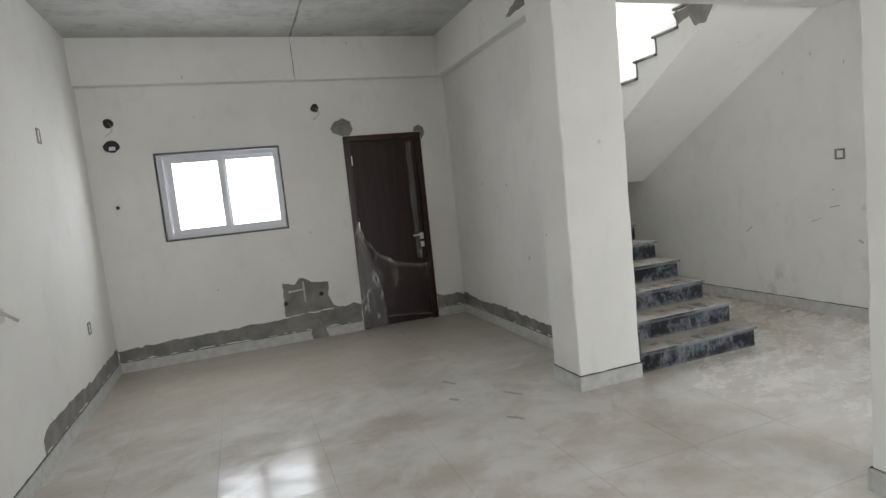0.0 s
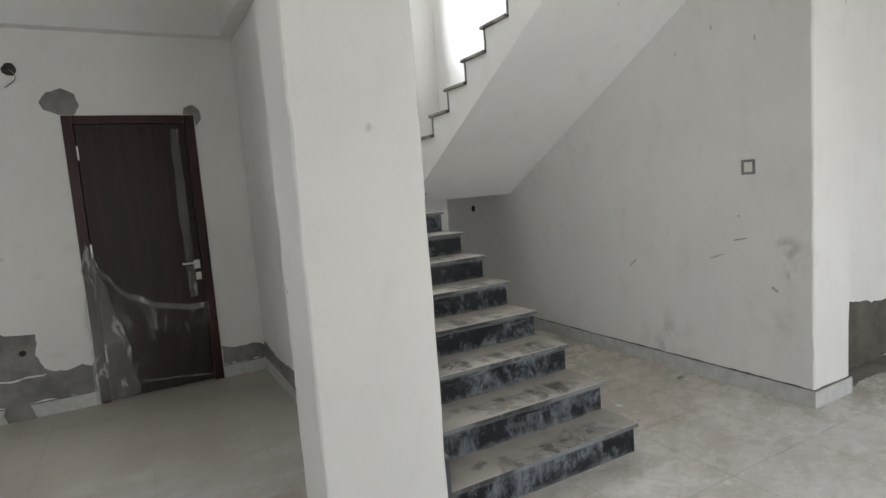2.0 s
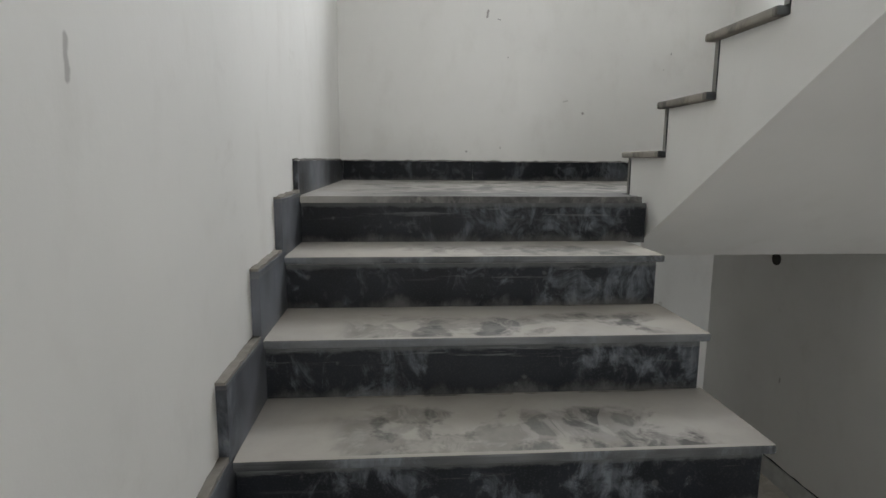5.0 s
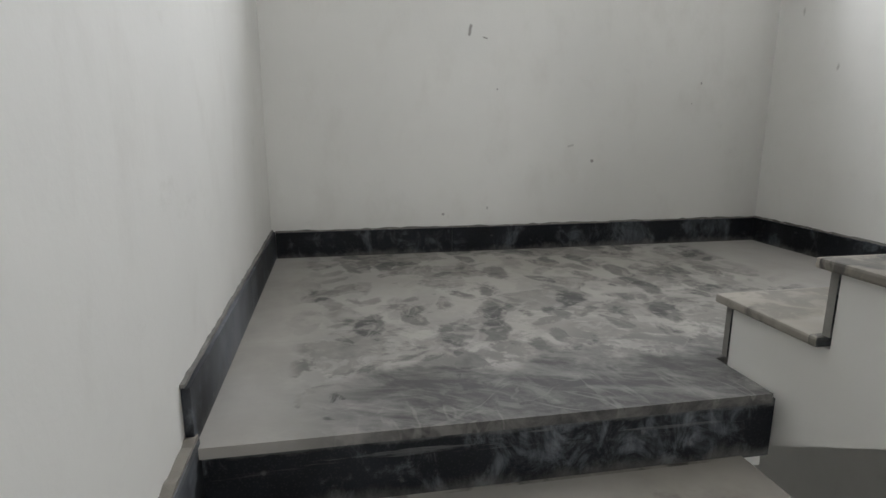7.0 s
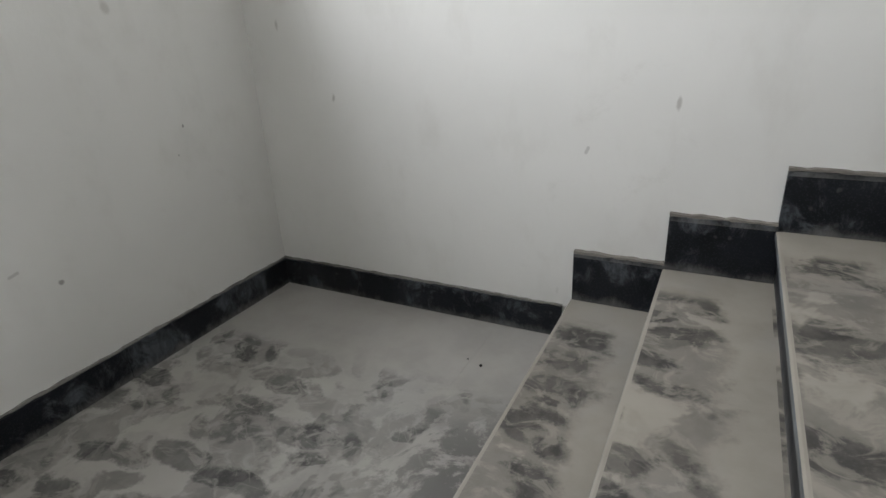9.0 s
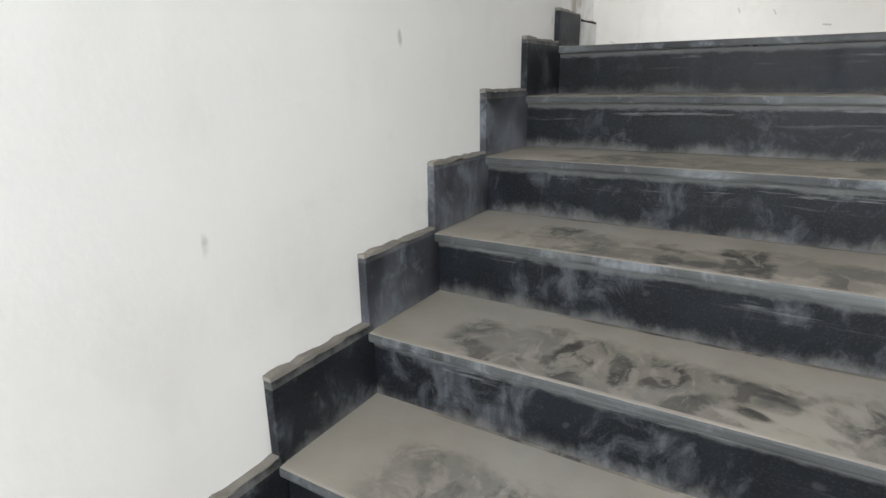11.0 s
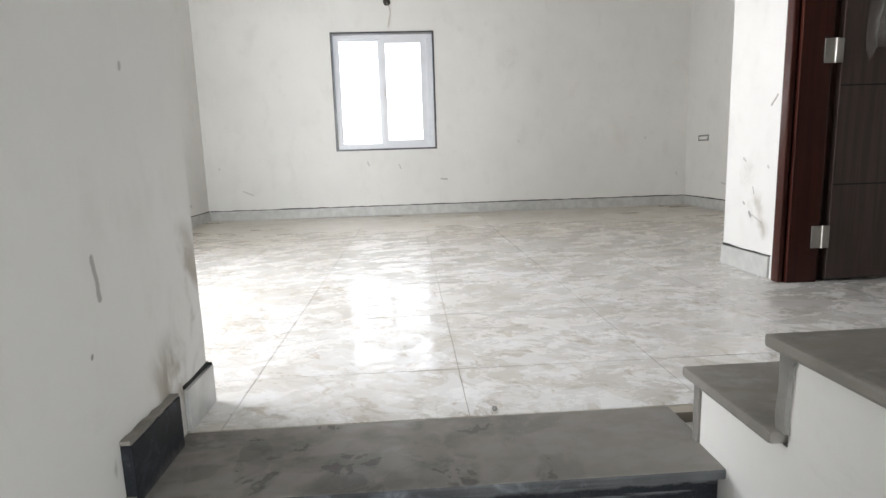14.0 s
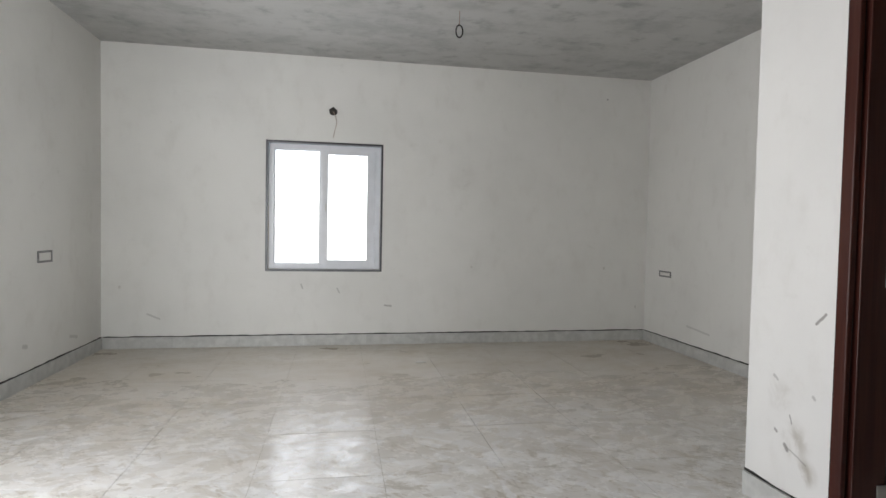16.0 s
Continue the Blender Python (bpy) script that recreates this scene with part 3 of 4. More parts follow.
def ragged(points, step=0.03, amount=0.008, seed=1):
    """The outline with its sides broken up unevenly."""
    rnd = random.Random(seed)
    out = []
    for i, p in enumerate(points):
        q = points[(i + 1) % len(points)]
        d = math.dist(p, q)
        n = max(1, int(d / step))
        for j in range(n):
            k = j / n
            s = 0 if j == 0 else amount
            out.append((p[0] + (q[0] - p[0]) * k + rnd.uniform(-s, s), p[1] + (q[1] - p[1]) * k + rnd.uniform(-s, s)))
    return out


def column(x0, x1, y0, y1, z0, z1, seed, step=0.11, amount=0.0025, chamfer=0.007):
    """An upright plastered block whose rounded edges waver as hand-laid plaster does."""
    rnd = random.Random(seed)
    bm = bmesh.new()
    n = max(2, round((z1 - z0) / step))
    rings = []
    for i in range(n + 1):
        z = z0 + (z1 - z0) * i / n
        ring = []
        for cx, cy, sx, sy in ((x0, y0, 1, 1), (x1, y0, -1, 1), (x1, y1, -1, -1), (x0, y1, 1, -1)):
            dx, dy, ch = rnd.uniform(-amount, amount), rnd.uniform(-amount, amount), chamfer * rnd.uniform(0.6, 1.5)
            a, b = (cx + dx, cy + dy + sy * ch), (cx + dx + sx * ch, cy + dy)
            ring += [a, b] if sx * sy > 0 else [b, a]
        rings.append([bm.verts.new((*p, z)) for p in ring])
    for lo, hi in zip(rings, rings[1:]):
        for i in range(8):
            bm.faces.new([lo[i], lo[(i + 1) % 8], hi[(i + 1) % 8], hi[i]])
    bm.faces.new(rings[0][::-1])
    bm.faces.new(rings[-1])
    return bm


# ---- measures of the plan ----
R = 0.155
W = 2.31
FAR = 3.95
MID = 10 * R
UP = 20 * R
TOP = 5.8


def nose_1(k):
    return 0.03 if k == 1 else 2.473 - 0.277 * (10 - k)


def nose_2(k):
    return 2.70 - 0.2733 * (k - 11)


def nose_3(k):
    return 0.10 + 0.263 * (k - 1)


# ---- large structure ----
floor_ground = structure(box("floor", -4.0, 6.2, -5.4, 4.15, -0.25, -0.002, GROUT_G), "cream tiled ground floor under building dust")
floor_upper = structure(box("floor_upper", -1.495, 6.2, -5.4, -0.004, 2.95, UP - 0.002, GROUT), "cream tiled upper floor smeared with white dust")
structure(box("floor_bay", W + 0.384, 4.13, 0.0, 2.2, 2.95, UP - 0.002, GROUT))
structure(box("ceiling_hall", -4.0, -1.499, -5.4, -0.004, 2.95, 3.2, CEIL))
structure(box("floor_edge", 0.004, W - 0.004, 0.0, 0.21, 2.95, UP - 0.025, CLEAN))
structure(box("beam_stair", 0.003, W - 0.003, 0.0, 0.235, 2.64, 2.918, CLEAN), "white plastered beam under the edge of the upper floor")
structure(box("ceiling_kitchen", -3.99, -0.137, 0.0, 3.12, 3.16, 3.3, CEIL), "grey patchy unpainted kitchen ceiling")
structure(box("ceiling_upper", -1.6, 4.2, -5.2, 4.2, TOP, TOP + 0.15, CEIL), "grey patchy unpainted ceiling of the upper room")

KW = (-3.22, -2.035, 1.222, 2.09)
KD = (-1.364, -0.485, 0.0, 2.137)
UW = (1.465, 2.54, 3.80, 5.012)
SW = (0.75, 1.82, 2.885, 4.12)
structure(part("wall_north_kitchen", slab_with_holes([-3.79, -0.139], [0, 3.16], [KW, KD], 2.944, 3.12, "y"), WHITE), "white puttied kitchen wall with cement patches")
structure(part("wall_west", slab_with_holes([-5.4, 3.12], [0, 3.16], [(-4.95, -3.55, 1.1, 2.3)], -3.99, -3.79, "x"), WHITE), "white puttied side wall with a strip of bare cement")
structure(part("wall_south", slab_with_holes([-3.79, 6.0], [0, 2.95], [(-0.3, 2.1, 0.0, 2.25)], -5.4, -5.2, "y"), WHITE))
structure(part("wall_east", slab_with_holes([-5.2, 0.2], [0, 2.95], [(-3.8, -1.4, 0.1, 2.3)], 6.0, 6.2, "x"), WHITE))
structure(box("wall_hall_north", W + 0.383, 6.0, 0.0, 0.2, 0, 2.95, WHITE), "white wall with a dark strip for the recess at its foot")
structure(box("wall_stair_inner", -0.137, 0.0, 0.3, FAR, 0, TOP, WHITE_INNER), "white puttied wall beside the stairs")
structure(part("pillar", column(-0.5, -0.002, 0.0, 0.335, 0, TOP - 0.002, 1), WHITE), "square white puttied pillar at the foot of the stairs")
structure(part("pillar_hall", column(-0.16, 0.16, -2.05, -1.65, 0, 2.95, 2), WHITE), "white puttied pillar scuffed near the floor")
structure(part("wall_stair_outer", column(W, W + 0.38, -0.2, FAR + 0.1, 0, TOP - 0.002, 3, 0.11, 0.0018), WHITE_STAIR), "tall white stairwell wall with scuffs and pencil marks")
structure(part("wall_landing", slab_with_holes([-0.137, W + 0.38], [0, TOP], [SW], FAR, FAR + 0.32, "y"), WHITE_LANDING), "white end wall above the stair landing")
structure(part("wall_south_upper", slab_with_holes([-1.295, 3.93], [UP, TOP], [UW], -5.165, -4.965, "y"), WHITE_END), "white end wall of the upper room with a window")
structure(box("wall_west_upper", -1.495, -1.295, -5.165, 0.0, UP, TOP, WHITE_SIDE))
structure(box("wall_divider_upper", -1.295, -0.08, -1.675, -1.525, UP, TOP, WHITE))
UD = (-1.213, -0.36, UP, UP + 2.13)
structure(part("wall_door_upper", slab_with_holes([-1.675, 0.0], [UP, TOP], [UD], -0.08, 0.125, "x"), WHITE_DOOR), "white wall with grey smudges beside the brown door")
structure(part("wall_east_upper", slab_with_holes([-5.165, 2.2], [UP, TOP], [(-1.8, -0.2, UP + 0.02, UP + 2.1)], 3.93, 4.13, "x"), WHITE_SIDE), "white side wall of the upper room")
structure(part("wall_bay_upper", slab_with_holes([W + 0.38, 3.93], [UP, TOP], [(2.8, 3.8, 3.6, 5.0)], 2.0, 2.2, "y"), WHITE))
structure(box("wall_closing_upper", -1.295, -0.137, -0.15, 0.0, UP, TOP, WHITE))
structure(box("beam_kitchen", -3.79, -0.139, 2.84, 2.943, 2.73, 3.16, WHITE, None, 0.004), "white plastered beam above the kitchen window and door")
structure(box("beam_kitchen_side", -0.24, -0.1375, 0.336, 2.838, 2.73, 3.16, WHITE, None, 0.004), "white plastered beam along the stair wall")
structure(box("landing_upper", 0.0, W, 2.5, FAR, 4.45, 4.65, CLEAN))


def baseboard_run(pieces, z0, height=0.1, gap=True):
    """Skirting tiles along plan lines: (axis, fixed, start, end, side). The tiles stand 12 mm proud, with an open dark joint above."""
    root = structure(new("baseboard"), "pale grey skirting tiles with a dark open joint above")
    for axis, fixed, s, e, side in pieces:
        n = max(1, round((e - s) / 0.585))
        for i in range(n):
            a, b = s + (e - s) * i / n + 0.001, s + (e - s) * (i + 1) / n - 0.001
            f0, f1 = sorted((fixed, fixed + side * 0.012))
            bm = block(bmesh.new(), *((f0, f1, a, b) if axis == "x" else (a, b, f0, f1)), z0, z0 + height, 0.0015)
            part("skirting_tile", bm, SKIRT_W, root)
        if gap:
            f0, f1 = sorted((fixed - side * 0.001, fixed + side * 0.003))
            rnd = random.Random(int(abs(fixed) * 100 + s * 10))
            low = z0 + height + 0.0005
            pts = [(s, low), (e, low)]
            m = int((e - s) / 0.05)
            pts += [(e - (e - s) * j / m, low + (rnd.uniform(0.005, 0.013) if z0 > 1 else rnd.uniform(0.003, 0.009))) for j in range(m + 1)]
            part("joint", prism(pts, f0, f1, "x" if axis == "x" else "y"), JOINT, root)
    return root


baseboard_run([
    ("y", 2.944, -3.775, -1.366, -1), ("y", 2.944, -0.483, -0.15, -1),
    ("x", -3.79, -5.2, 2.944, 1), ("x", -0.137, 0.35, 2.93, -1),
    ("x", -0.5, 0.0, 0.335, -1), ("y", 0.0, -0.512, 0.0, -1), ("x", -0.16, -2.05, -1.65, -1), ("y", -1.65, -0.172, 0.16, 1), ("y", -2.05, -0.172, 0.16, -1),
    ("x", W, -0.2, FAR, -1), ("y", -0.2, W - 0.012, W + 0.392, -1), ("y", FAR, 1.25, W - 0.012, -1),
    ("y", -5.2, -3.77, -0.31, 1)], 0.0)
baseboard_run([
    ("y", -4.965, -1.28, 3.915, 1), ("x", -1.295, -4.965, -1.69, 1), ("x", 3.93, -4.965, -0.21, -1),
    ("x", 0.125, -1.675, -1.28, 1), ("y", -0.2, W - 0.012, W + 0.39, -1), ("x", W, -0.2, -0.045, -1)], UP)

# ---- stairs ----


def flight_body(noses, zs, back, depth, x0, x1, floor=None):
    """The plastered concrete of one flight: stepped above, sloping below. noses run uphill; back is the signed way uphill."""
    top = []
    for i, (y, z) in enumerate(zip(noses, zs)):
        face = y + back * 0.04
        top.append((face, (zs[i - 1] if i else z - R) - 0.023))
        top.append((face, z - 0.023))
    slope = R / abs(noses[-1] - noses[1]) * (len(noses) - 2)
    y_end = top[-1][0]

    def soffit(y):
        return zs[1] + slope * (y - noses[1]) * back - depth

    low0 = soffit(noses[0])
    pts = list(top)
    pts.append((y_end, soffit(y_end)))
    if floor is not None:
        y_hit = noses[1] + back * (floor - zs[1] + depth) / slope
        pts += [(y_hit, floor), (noses[0] + back * 0.04, floor)]
    else:
        pts.append((noses[0] + back * 0.04, low0))
    return prism(pts, x0, x1)


def treads(root, ks, nose, back, x0, x1, edge_mat, mat_t, mat_r, side_over, base=0.0):
    """Granite treads with a proud rounded edge, and risers below them. back: +1 when the flight climbs to +y."""
    for k in ks:
        y, z = nose(k), base + R * k
        run = abs(nose(k + 1) - y) if k != 20 else 0.25
        a, b = sorted((y, y + back * (run + 0.03)))
        ex0, ex1 = (x0, x1 + side_over) if side_over > 0 else (x0 + side_over, x1)
        t = part("tread", block(bmesh.new(), ex0, ex1, a, b, z - 0.022, z, 0.006), mat_t)
        t.data.materials.append(edge_mat)
        for p in t.data.polygons:
            if abs(p.normal.y) > 0.4 and p.center.z < z - 0.002:
                p.material_index = 1
        ra, rb = sorted((y + back * 0.02, y + back * 0.038))
        r = part("riser", block(bmesh.new(), x0 - (0.003 if side_over < 0 else 0), x1 + (0.006 if side_over > 0 else 0), ra, rb, z - R + 0.0005, z - 0.0225), mat_r)
        r.data.materials.append(CEMENT)
        for p in r.data.polygons:
            if abs(p.normal.x) > 0.5:
                p.material_index = 1
        if mat_r is RISER_2 and k == 20:
            r.data.materials[0] = RISER_TOP
        under(root, t, r)


def side_panels(root, ks, nose, back, x, side, base=0.0, seed=3, dusty=()):
    """Granite skirting pieces on the wall, one above every tread, with uneven mortar over them. dusty: steps whose
    panels carry dust and a painted sheen.
    """
    rnd = random.Random(seed)
    for k in ks:
        y, z = nose(k), base + R * k
        y2 = nose(k + 1) if k != 20 else y + back * 0.2
        a, b = sorted((y + (-0.014 if back > 0 else -0.004), y2 + back * 0.018))
        f0, f1 = sorted((x, x + side * 0.021))
        h = R + rnd.uniform(0.008, 0.018) if k != 20 else 0.115
        under(root, part("side_panel", block(bmesh.new(), f0, f1, a, b, z + 0.0005, z + h, 0.002), SKIRT_DUST_SHEEN if k in dusty else SKIRT_BLACK))
        g0, g1 = sorted((x, x + side * 0.019))
        pts = ragged([(a, z + h + 0.0005), (b, z + h + 0.0005), (b, z + h + 0.009), (a, z + h + 0.006)], 0.02, 0.003, k)
        under(root, part("mortar_edge", prism(pts, g0, g1), DUSTY_MORTAR))


stairs_1 = thing("staircase", 0.56, 0.03, 0, "lower stair flight clad in dusty black granite beside a white wall", "staircase", "stair flights")
ks1 = list(range(1, 11))
under(stairs_1, part("flight_body", flight_body([nose_1(k) for k in ks1], [R * k for k in ks1], 1, 0.42, 0.002, 1.112, 0.0), CLEAN))
treads(stairs_1, range(1, 10), nose_1, 1, 0.001, 1.112, EDGE_1, TREAD_1, RISER_1, 0.024)
ra = part("riser", block(bmesh.new(), 0.001, 1.2, nose_1(10) + 0.02, nose_1(10) + 0.038, MID - R - 0.006, MID - 0.0235), RISER_1)
under(stairs_1, ra)
side_panels(stairs_1, range(1, 10), nose_1, 1, 0.0, 1, dusty=range(1, 10))

stairs_2 = thing("staircase", 1.76, 2.7, MID, "middle stair flight clad in black granite with footprints in its dust", "staircase", "stair flights")
ks2 = list(range(11, 21))
under(stairs_2, part("flight_body", flight_body([nose_2(k) for k in ks2], [R * k for k in ks2], -1, 0.39, 1.207, W - 0.001), CLEAN))
treads(stairs_2, ks2, nose_2, -1, 1.207, W - 0.001, EDGE_2, TREAD_2, RISER_2, -0.024)
side_panels(stairs_2, ks2, nose_2, -1, W, -1, dusty=range(16, 19))
for ob in stairs_2.children:
    if ob.name.startswith("tread") and max(v.co.z for v in ob.data.vertices) > UP - 0.01:
        ob.data.materials[0] = TOP_SLAB

stairs_3 = thing("staircase", 0.6, 0.09, UP, "upper white plastered stair flight with grey granite treads over the stairwell", "staircase", "stair flights")
ks3 = list(range(1, 11))
under(stairs_3, part("flight_body", flight_body([nose_3(k) for k in ks3], [UP + R * k for k in ks3], 1, 0.44, 0.127, 1.2), CLEAN))
treads(stairs_3, ks3, nose_3, 1, 0.127, 1.2, TOP_SLAB, TOP_SLAB, TOP_SLAB, 0.024, UP)

for kk in (2, 3, 4, 5):
    yy, zz = nose_3(kk), UP + R * (kk - 1)
    pts = ragged([(yy + 0.018, zz + 0.0), (yy + 0.018, zz + R - 0.024), (yy + 0.055, zz + R - 0.024), (yy + 0.042, zz + R - 0.045), (yy + 0.039, zz + 0.03), (yy + 0.043, zz)], 0.03, 0.003, kk)
    under(stairs_3, part("cement_fillet", prism(pts, 1.19, 1.208), CEMENT))

landing = thing("stair_landing", 1.1, 3.2, MID - 0.2, "granite stair landing covered in trodden building dust", "landing")
plan = [(0.002, nose_1(10) + 0.04), (1.2, nose_1(10) + 0.04), (1.2, 2.64), (W - 0.002, 2.64), (W - 0.002, FAR - 0.002), (0.002, FAR - 0.002)]
under(landing, part("landing_slab", prism(plan, 1.352, MID - 0.023, "z"), CLEAN))
xs = [0.0, 1.135, W - 0.001]
for x0, x1, y0, y1 in ((0.001, 1.175, nose_1(10), 2.9605), (1.1755, W - 0.001, 2.664, 2.9605), (0.001, 1.21, 2.961, FAR - 0.001), (1.2105, W - 0.001, 2.961, FAR - 0.001)):
    under(landing, part("granite_sheet", block(bmesh.new(), x0, x1, y0, y1, MID - 0.022, MID), LANDING))


def landing_skirt(axis, fixed, s, e, side, seed):
    rnd = random.Random(seed)
    n = max(1, round((e - s) / 0.85))
    cuts = [s + (e - s) * i / n for i in range(n + 1)]
    for a, b in zip(cuts, cuts[1:]):
        f0, f1 = sorted((fixed, fixed + side * 0.016))
        h = 0.112 + rnd.uniform(-0.003, 0.003)
        bm = block(bmesh.new(), *((f0, f1, a + 0.001, b - 0.001) if axis == "x" else (a + 0.001, b - 0.001, f0, f1)), MID + 0.0005, MID + h, 0.002)
        under(landing, part("skirting_panel", bm, SKIRT_DUST_SHEEN if fixed == 0 else SKIRT_BLACK))
        g0, g1 = sorted((fixed, fixed + side * 0.008))
        pts = ragged([(a, MID + h + 0.0005), (b, MID + h + 0.0005), (b, MID + h + 0.007), (a, MID + h + 0.007)], 0.025, 0.003, seed)
        under(landing, part("mortar_edge", prism(pts, g0, g1, "x" if axis == "x" else "y"), CEMENT))


landing_skirt("y", FAR, 0.017, W - 0.017, -1, 4)
landing_skirt("x", W, 2.73, FAR, -1, 5)
landing_skirt("x", 0.0, nose_1(10) + 0.005, FAR, 1, 6)

# ---- windows ----


def sliding_window(name, hole, face, out, label, second=(0.02, 0.035, 0.035, 0.04)):
    """Trim and frame in a wall whose room face is the plane y = face; out: +1 when outdoors lies to +y."""
    x0, x1, z0, z1 = hole
    root = structure(new(name), label)

    def add(nm, bm, mat, parent=root, lab=""):
        return part(nm, bm, mat, parent, lab)

    def ring(nm, a0, a1, b0, b1, wide, d0, d1, mat, parent, bevel=0.0):
        y0, y1 = sorted((face + out * d0, face + out * d1))
        for q in ((a0, a0 + wide, b0, b1), (a1 - wide, a1, b0, b1), (a0 + wide, a1 - wide, b0, b0 + wide), (a0 + wide, a1 - wide, b1 - wide, b1)):
            add(nm, block(bmesh.new(), q[0], q[1], y0, y1, q[2], q[3], bevel), mat, parent)

    ring("trim", x0, x1, z0, z1, 0.015, -0.006, 0.004, DARK_TRIM, root)
    ring("reveal_lining", x0 + 0.001, x1 - 0.001, z0 + 0.001, z1 - 0.001, 0.018, 0.005, 0.07, REVEAL, root)
    ring("window_frame", x0 + 0.02, x1 - 0.02, z0 + 0.02, z1 - 0.02, 0.042, 0.07, 0.13, UPVC, root, 0.003)
    mid = (x0 + x1) / 2
    for a, b, low, wide, d in ((x0 + 0.085, mid + 0.035, z0 + 0.045, 0.06, 0.06), (mid + second[0], x1 - second[1], z0 + second[2], second[3], 0.1)):
        sash = add("sash", block(bmesh.new(), b - wide, b, *sorted((face + out * d, face + out * (d + 0.03))), low, z1 - (low - z0), 0.003), UPVC)
        top = z1 - (low - z0)
        ys = sorted((face + out * (d + 0.001), face + out * (d + 0.029)))
        for q in ((a, a + wide, low, top), (a + wide, b - wide, low, low + wide), (a + wide, b - wide, top - wide, top)):
            add("sash_rail", block(bmesh.new(), q[0], q[1], ys[0], ys[1], q[2], q[3], 0.002), UPVC, sash)
        g = add("pane", block(bmesh.new(), a + wide - 0.002, b - wide + 0.002, *sorted((face + out * (d + 0.012), face + out * (d + 0.017))), low + wide - 0.002, top - wide + 0.002), GLASS, sash)
        g.visible_shadow = False
    add("window_frame", block(bmesh.new(), x0 + 0.063, x0 + 0.083, *sorted((face + out * 0.095, face + out * 0.128)), z0 + 0.063, z1 - 0.063), UPVC)
    add("latch", block(bmesh.new(), mid - 0.012, mid + 0.004, *sorted((face + out * 0.06, face + out * 0.075)), (z0 + z1) / 2 - 0.04, (z0 + z1) / 2 + 0.04, 0.003), STEEL)
    return root


sliding_window("window_1", KW, 2.944, 1, "white sliding window with dark stone trim in the kitchen wall", (0.018, 0.03, 0.06, 0.04))
sliding_window("window_2", UW, -4.965, -1, "white sliding window with dark trim in the upper room")
sliding_window("window_3", SW, FAR, 1, "white sliding window above the stair landing")

# ---- doors ----
door_1 = structure(new("door_1"), "closed dark brown kitchen door in a dark red frame")
x0, x1, _, z1 = KD
for q in ((x0, x0 + 0.07, 0.0, z1), (x1 - 0.07, x1, 0.0, z1), (x0 + 0.07, x1 - 0.07, z1 - 0.06, z1)):
    part("door_frame", block(bmesh.new(), q[0] + 0.001, q[1] - 0.001, 2.93, 3.05, q[2], q[3], 0.004), FRAME_K, door_1)
leaf = part("door_leaf", block(bmesh.new(), x0 + 0.073, x1 - 0.073, 2.95, 2.985, 0.012, z1 - 0.063, 0.003), LEAF_K, door_1)
# Unseen full-height panel added behind the leaf to block light through its gaps.
part("door_gap_stop", block(bmesh.new(), x0 + 0.055, x1 - 0.055, 2.987, 3.0, 0.0, z1 - 0.045), FRAME_K, door_1)
handle = part("handle_plate", block(bmesh.new(), x1 - 0.125, x1 - 0.08, 2.944, 2.95, 0.93, 1.0, 0.002), STEEL, leaf, "brushed steel plate")
bm = rod(bmesh.new(), (x1 - 0.1, 2.95, 0.98), (x1 - 0.1, 2.905, 0.98), 0.008)
rod(bm, (x1 - 0.1, 2.905, 0.98), (x1 - 0.21, 2.905, 0.98), 0.008)
part("lever", bm, STEEL, leaf, "brushed steel lever")
part("key_plate", block(bmesh.new(), x1 - 0.12, x1 - 0.08, 2.945, 2.95, 0.84, 0.9, 0.002), STEEL, leaf)
for z in (0.3, 1.1, 1.82):
    part("hinge", block(bmesh.new(), x0 + 0.066, x0 + 0.08, 2.94, 2.95, z, z + 0.1, 0.002), STEEL, door_1)

door_2 = structure(new("door_2"), "open brown door with wrapping film in a reddish brown frame")
y0, y1, _, z1 = UD
for a, b, c, d in ((y0, y0 + 0.045, UP, z1), (y1 - 0.045, y1, UP, z1), (y0 + 0.045, y1 - 0.045, z1 - 0.045, z1)):
    part("door_frame", block(bmesh.new(), -0.02, 0.118, a + 0.001, b - 0.001, c, d, 0.004), FRAME_U, door_2)
part("frame_rebate", block(bmesh.new(), -0.079, -0.0205, y0 + 0.001, y0 + 0.016, UP, z1, 0.002), FRAME_K, door_2)
part("door_moulding", block(bmesh.new(), 0.1255, 0.15, y0 - 0.02, y0 + 0.03, UP, z1, 0.006), FRAME_U, door_2)
part("door_gap_stop", block(bmesh.new(), -0.02, 0.02, y1 - 0.057, y1 - 0.0455, UP, z1 - 0.045, 0.002), FRAME_U, door_2)
leaf2 = part("door_leaf", block(bmesh.new(), -0.86, -0.062, y0 + 0.01, y0 + 0.045, UP + 0.012, z1 - 0.05, 0.003), LEAF_U, door_2, "brown laminated leaf with fine horizontal grooves")
for z in (0.43, 0.85, 1.27, 1.69):
    part("groove", block(bmesh.new(), -0.858, -0.064, y0 + 0.0446, y0 + 0.0458, UP + z, UP + z + 0.006), JOINT, leaf2)
for z in (0.154, 0.945, 1.75):
    part("hinge", block(bmesh.new(), -0.063, 0.02, y0 + 0.0455, y0 + 0.05, UP + z, UP + z + 0.1, 0.002), STEEL, door_2, "shiny steel hinge")
    part("hinge_knuckle", rod(bmesh.new(), (-0.03, y0 + 0.051, UP + z), (-0.03, y0 + 0.051, UP + z + 0.1), 0.007), STEEL, door_2)
part("handle_plate", block(bmesh.new(), -0.80, -0.755, y0 + 0.045, y0 + 0.052, UP + 0.96, UP + 1.02, 0.002), STEEL, leaf2)
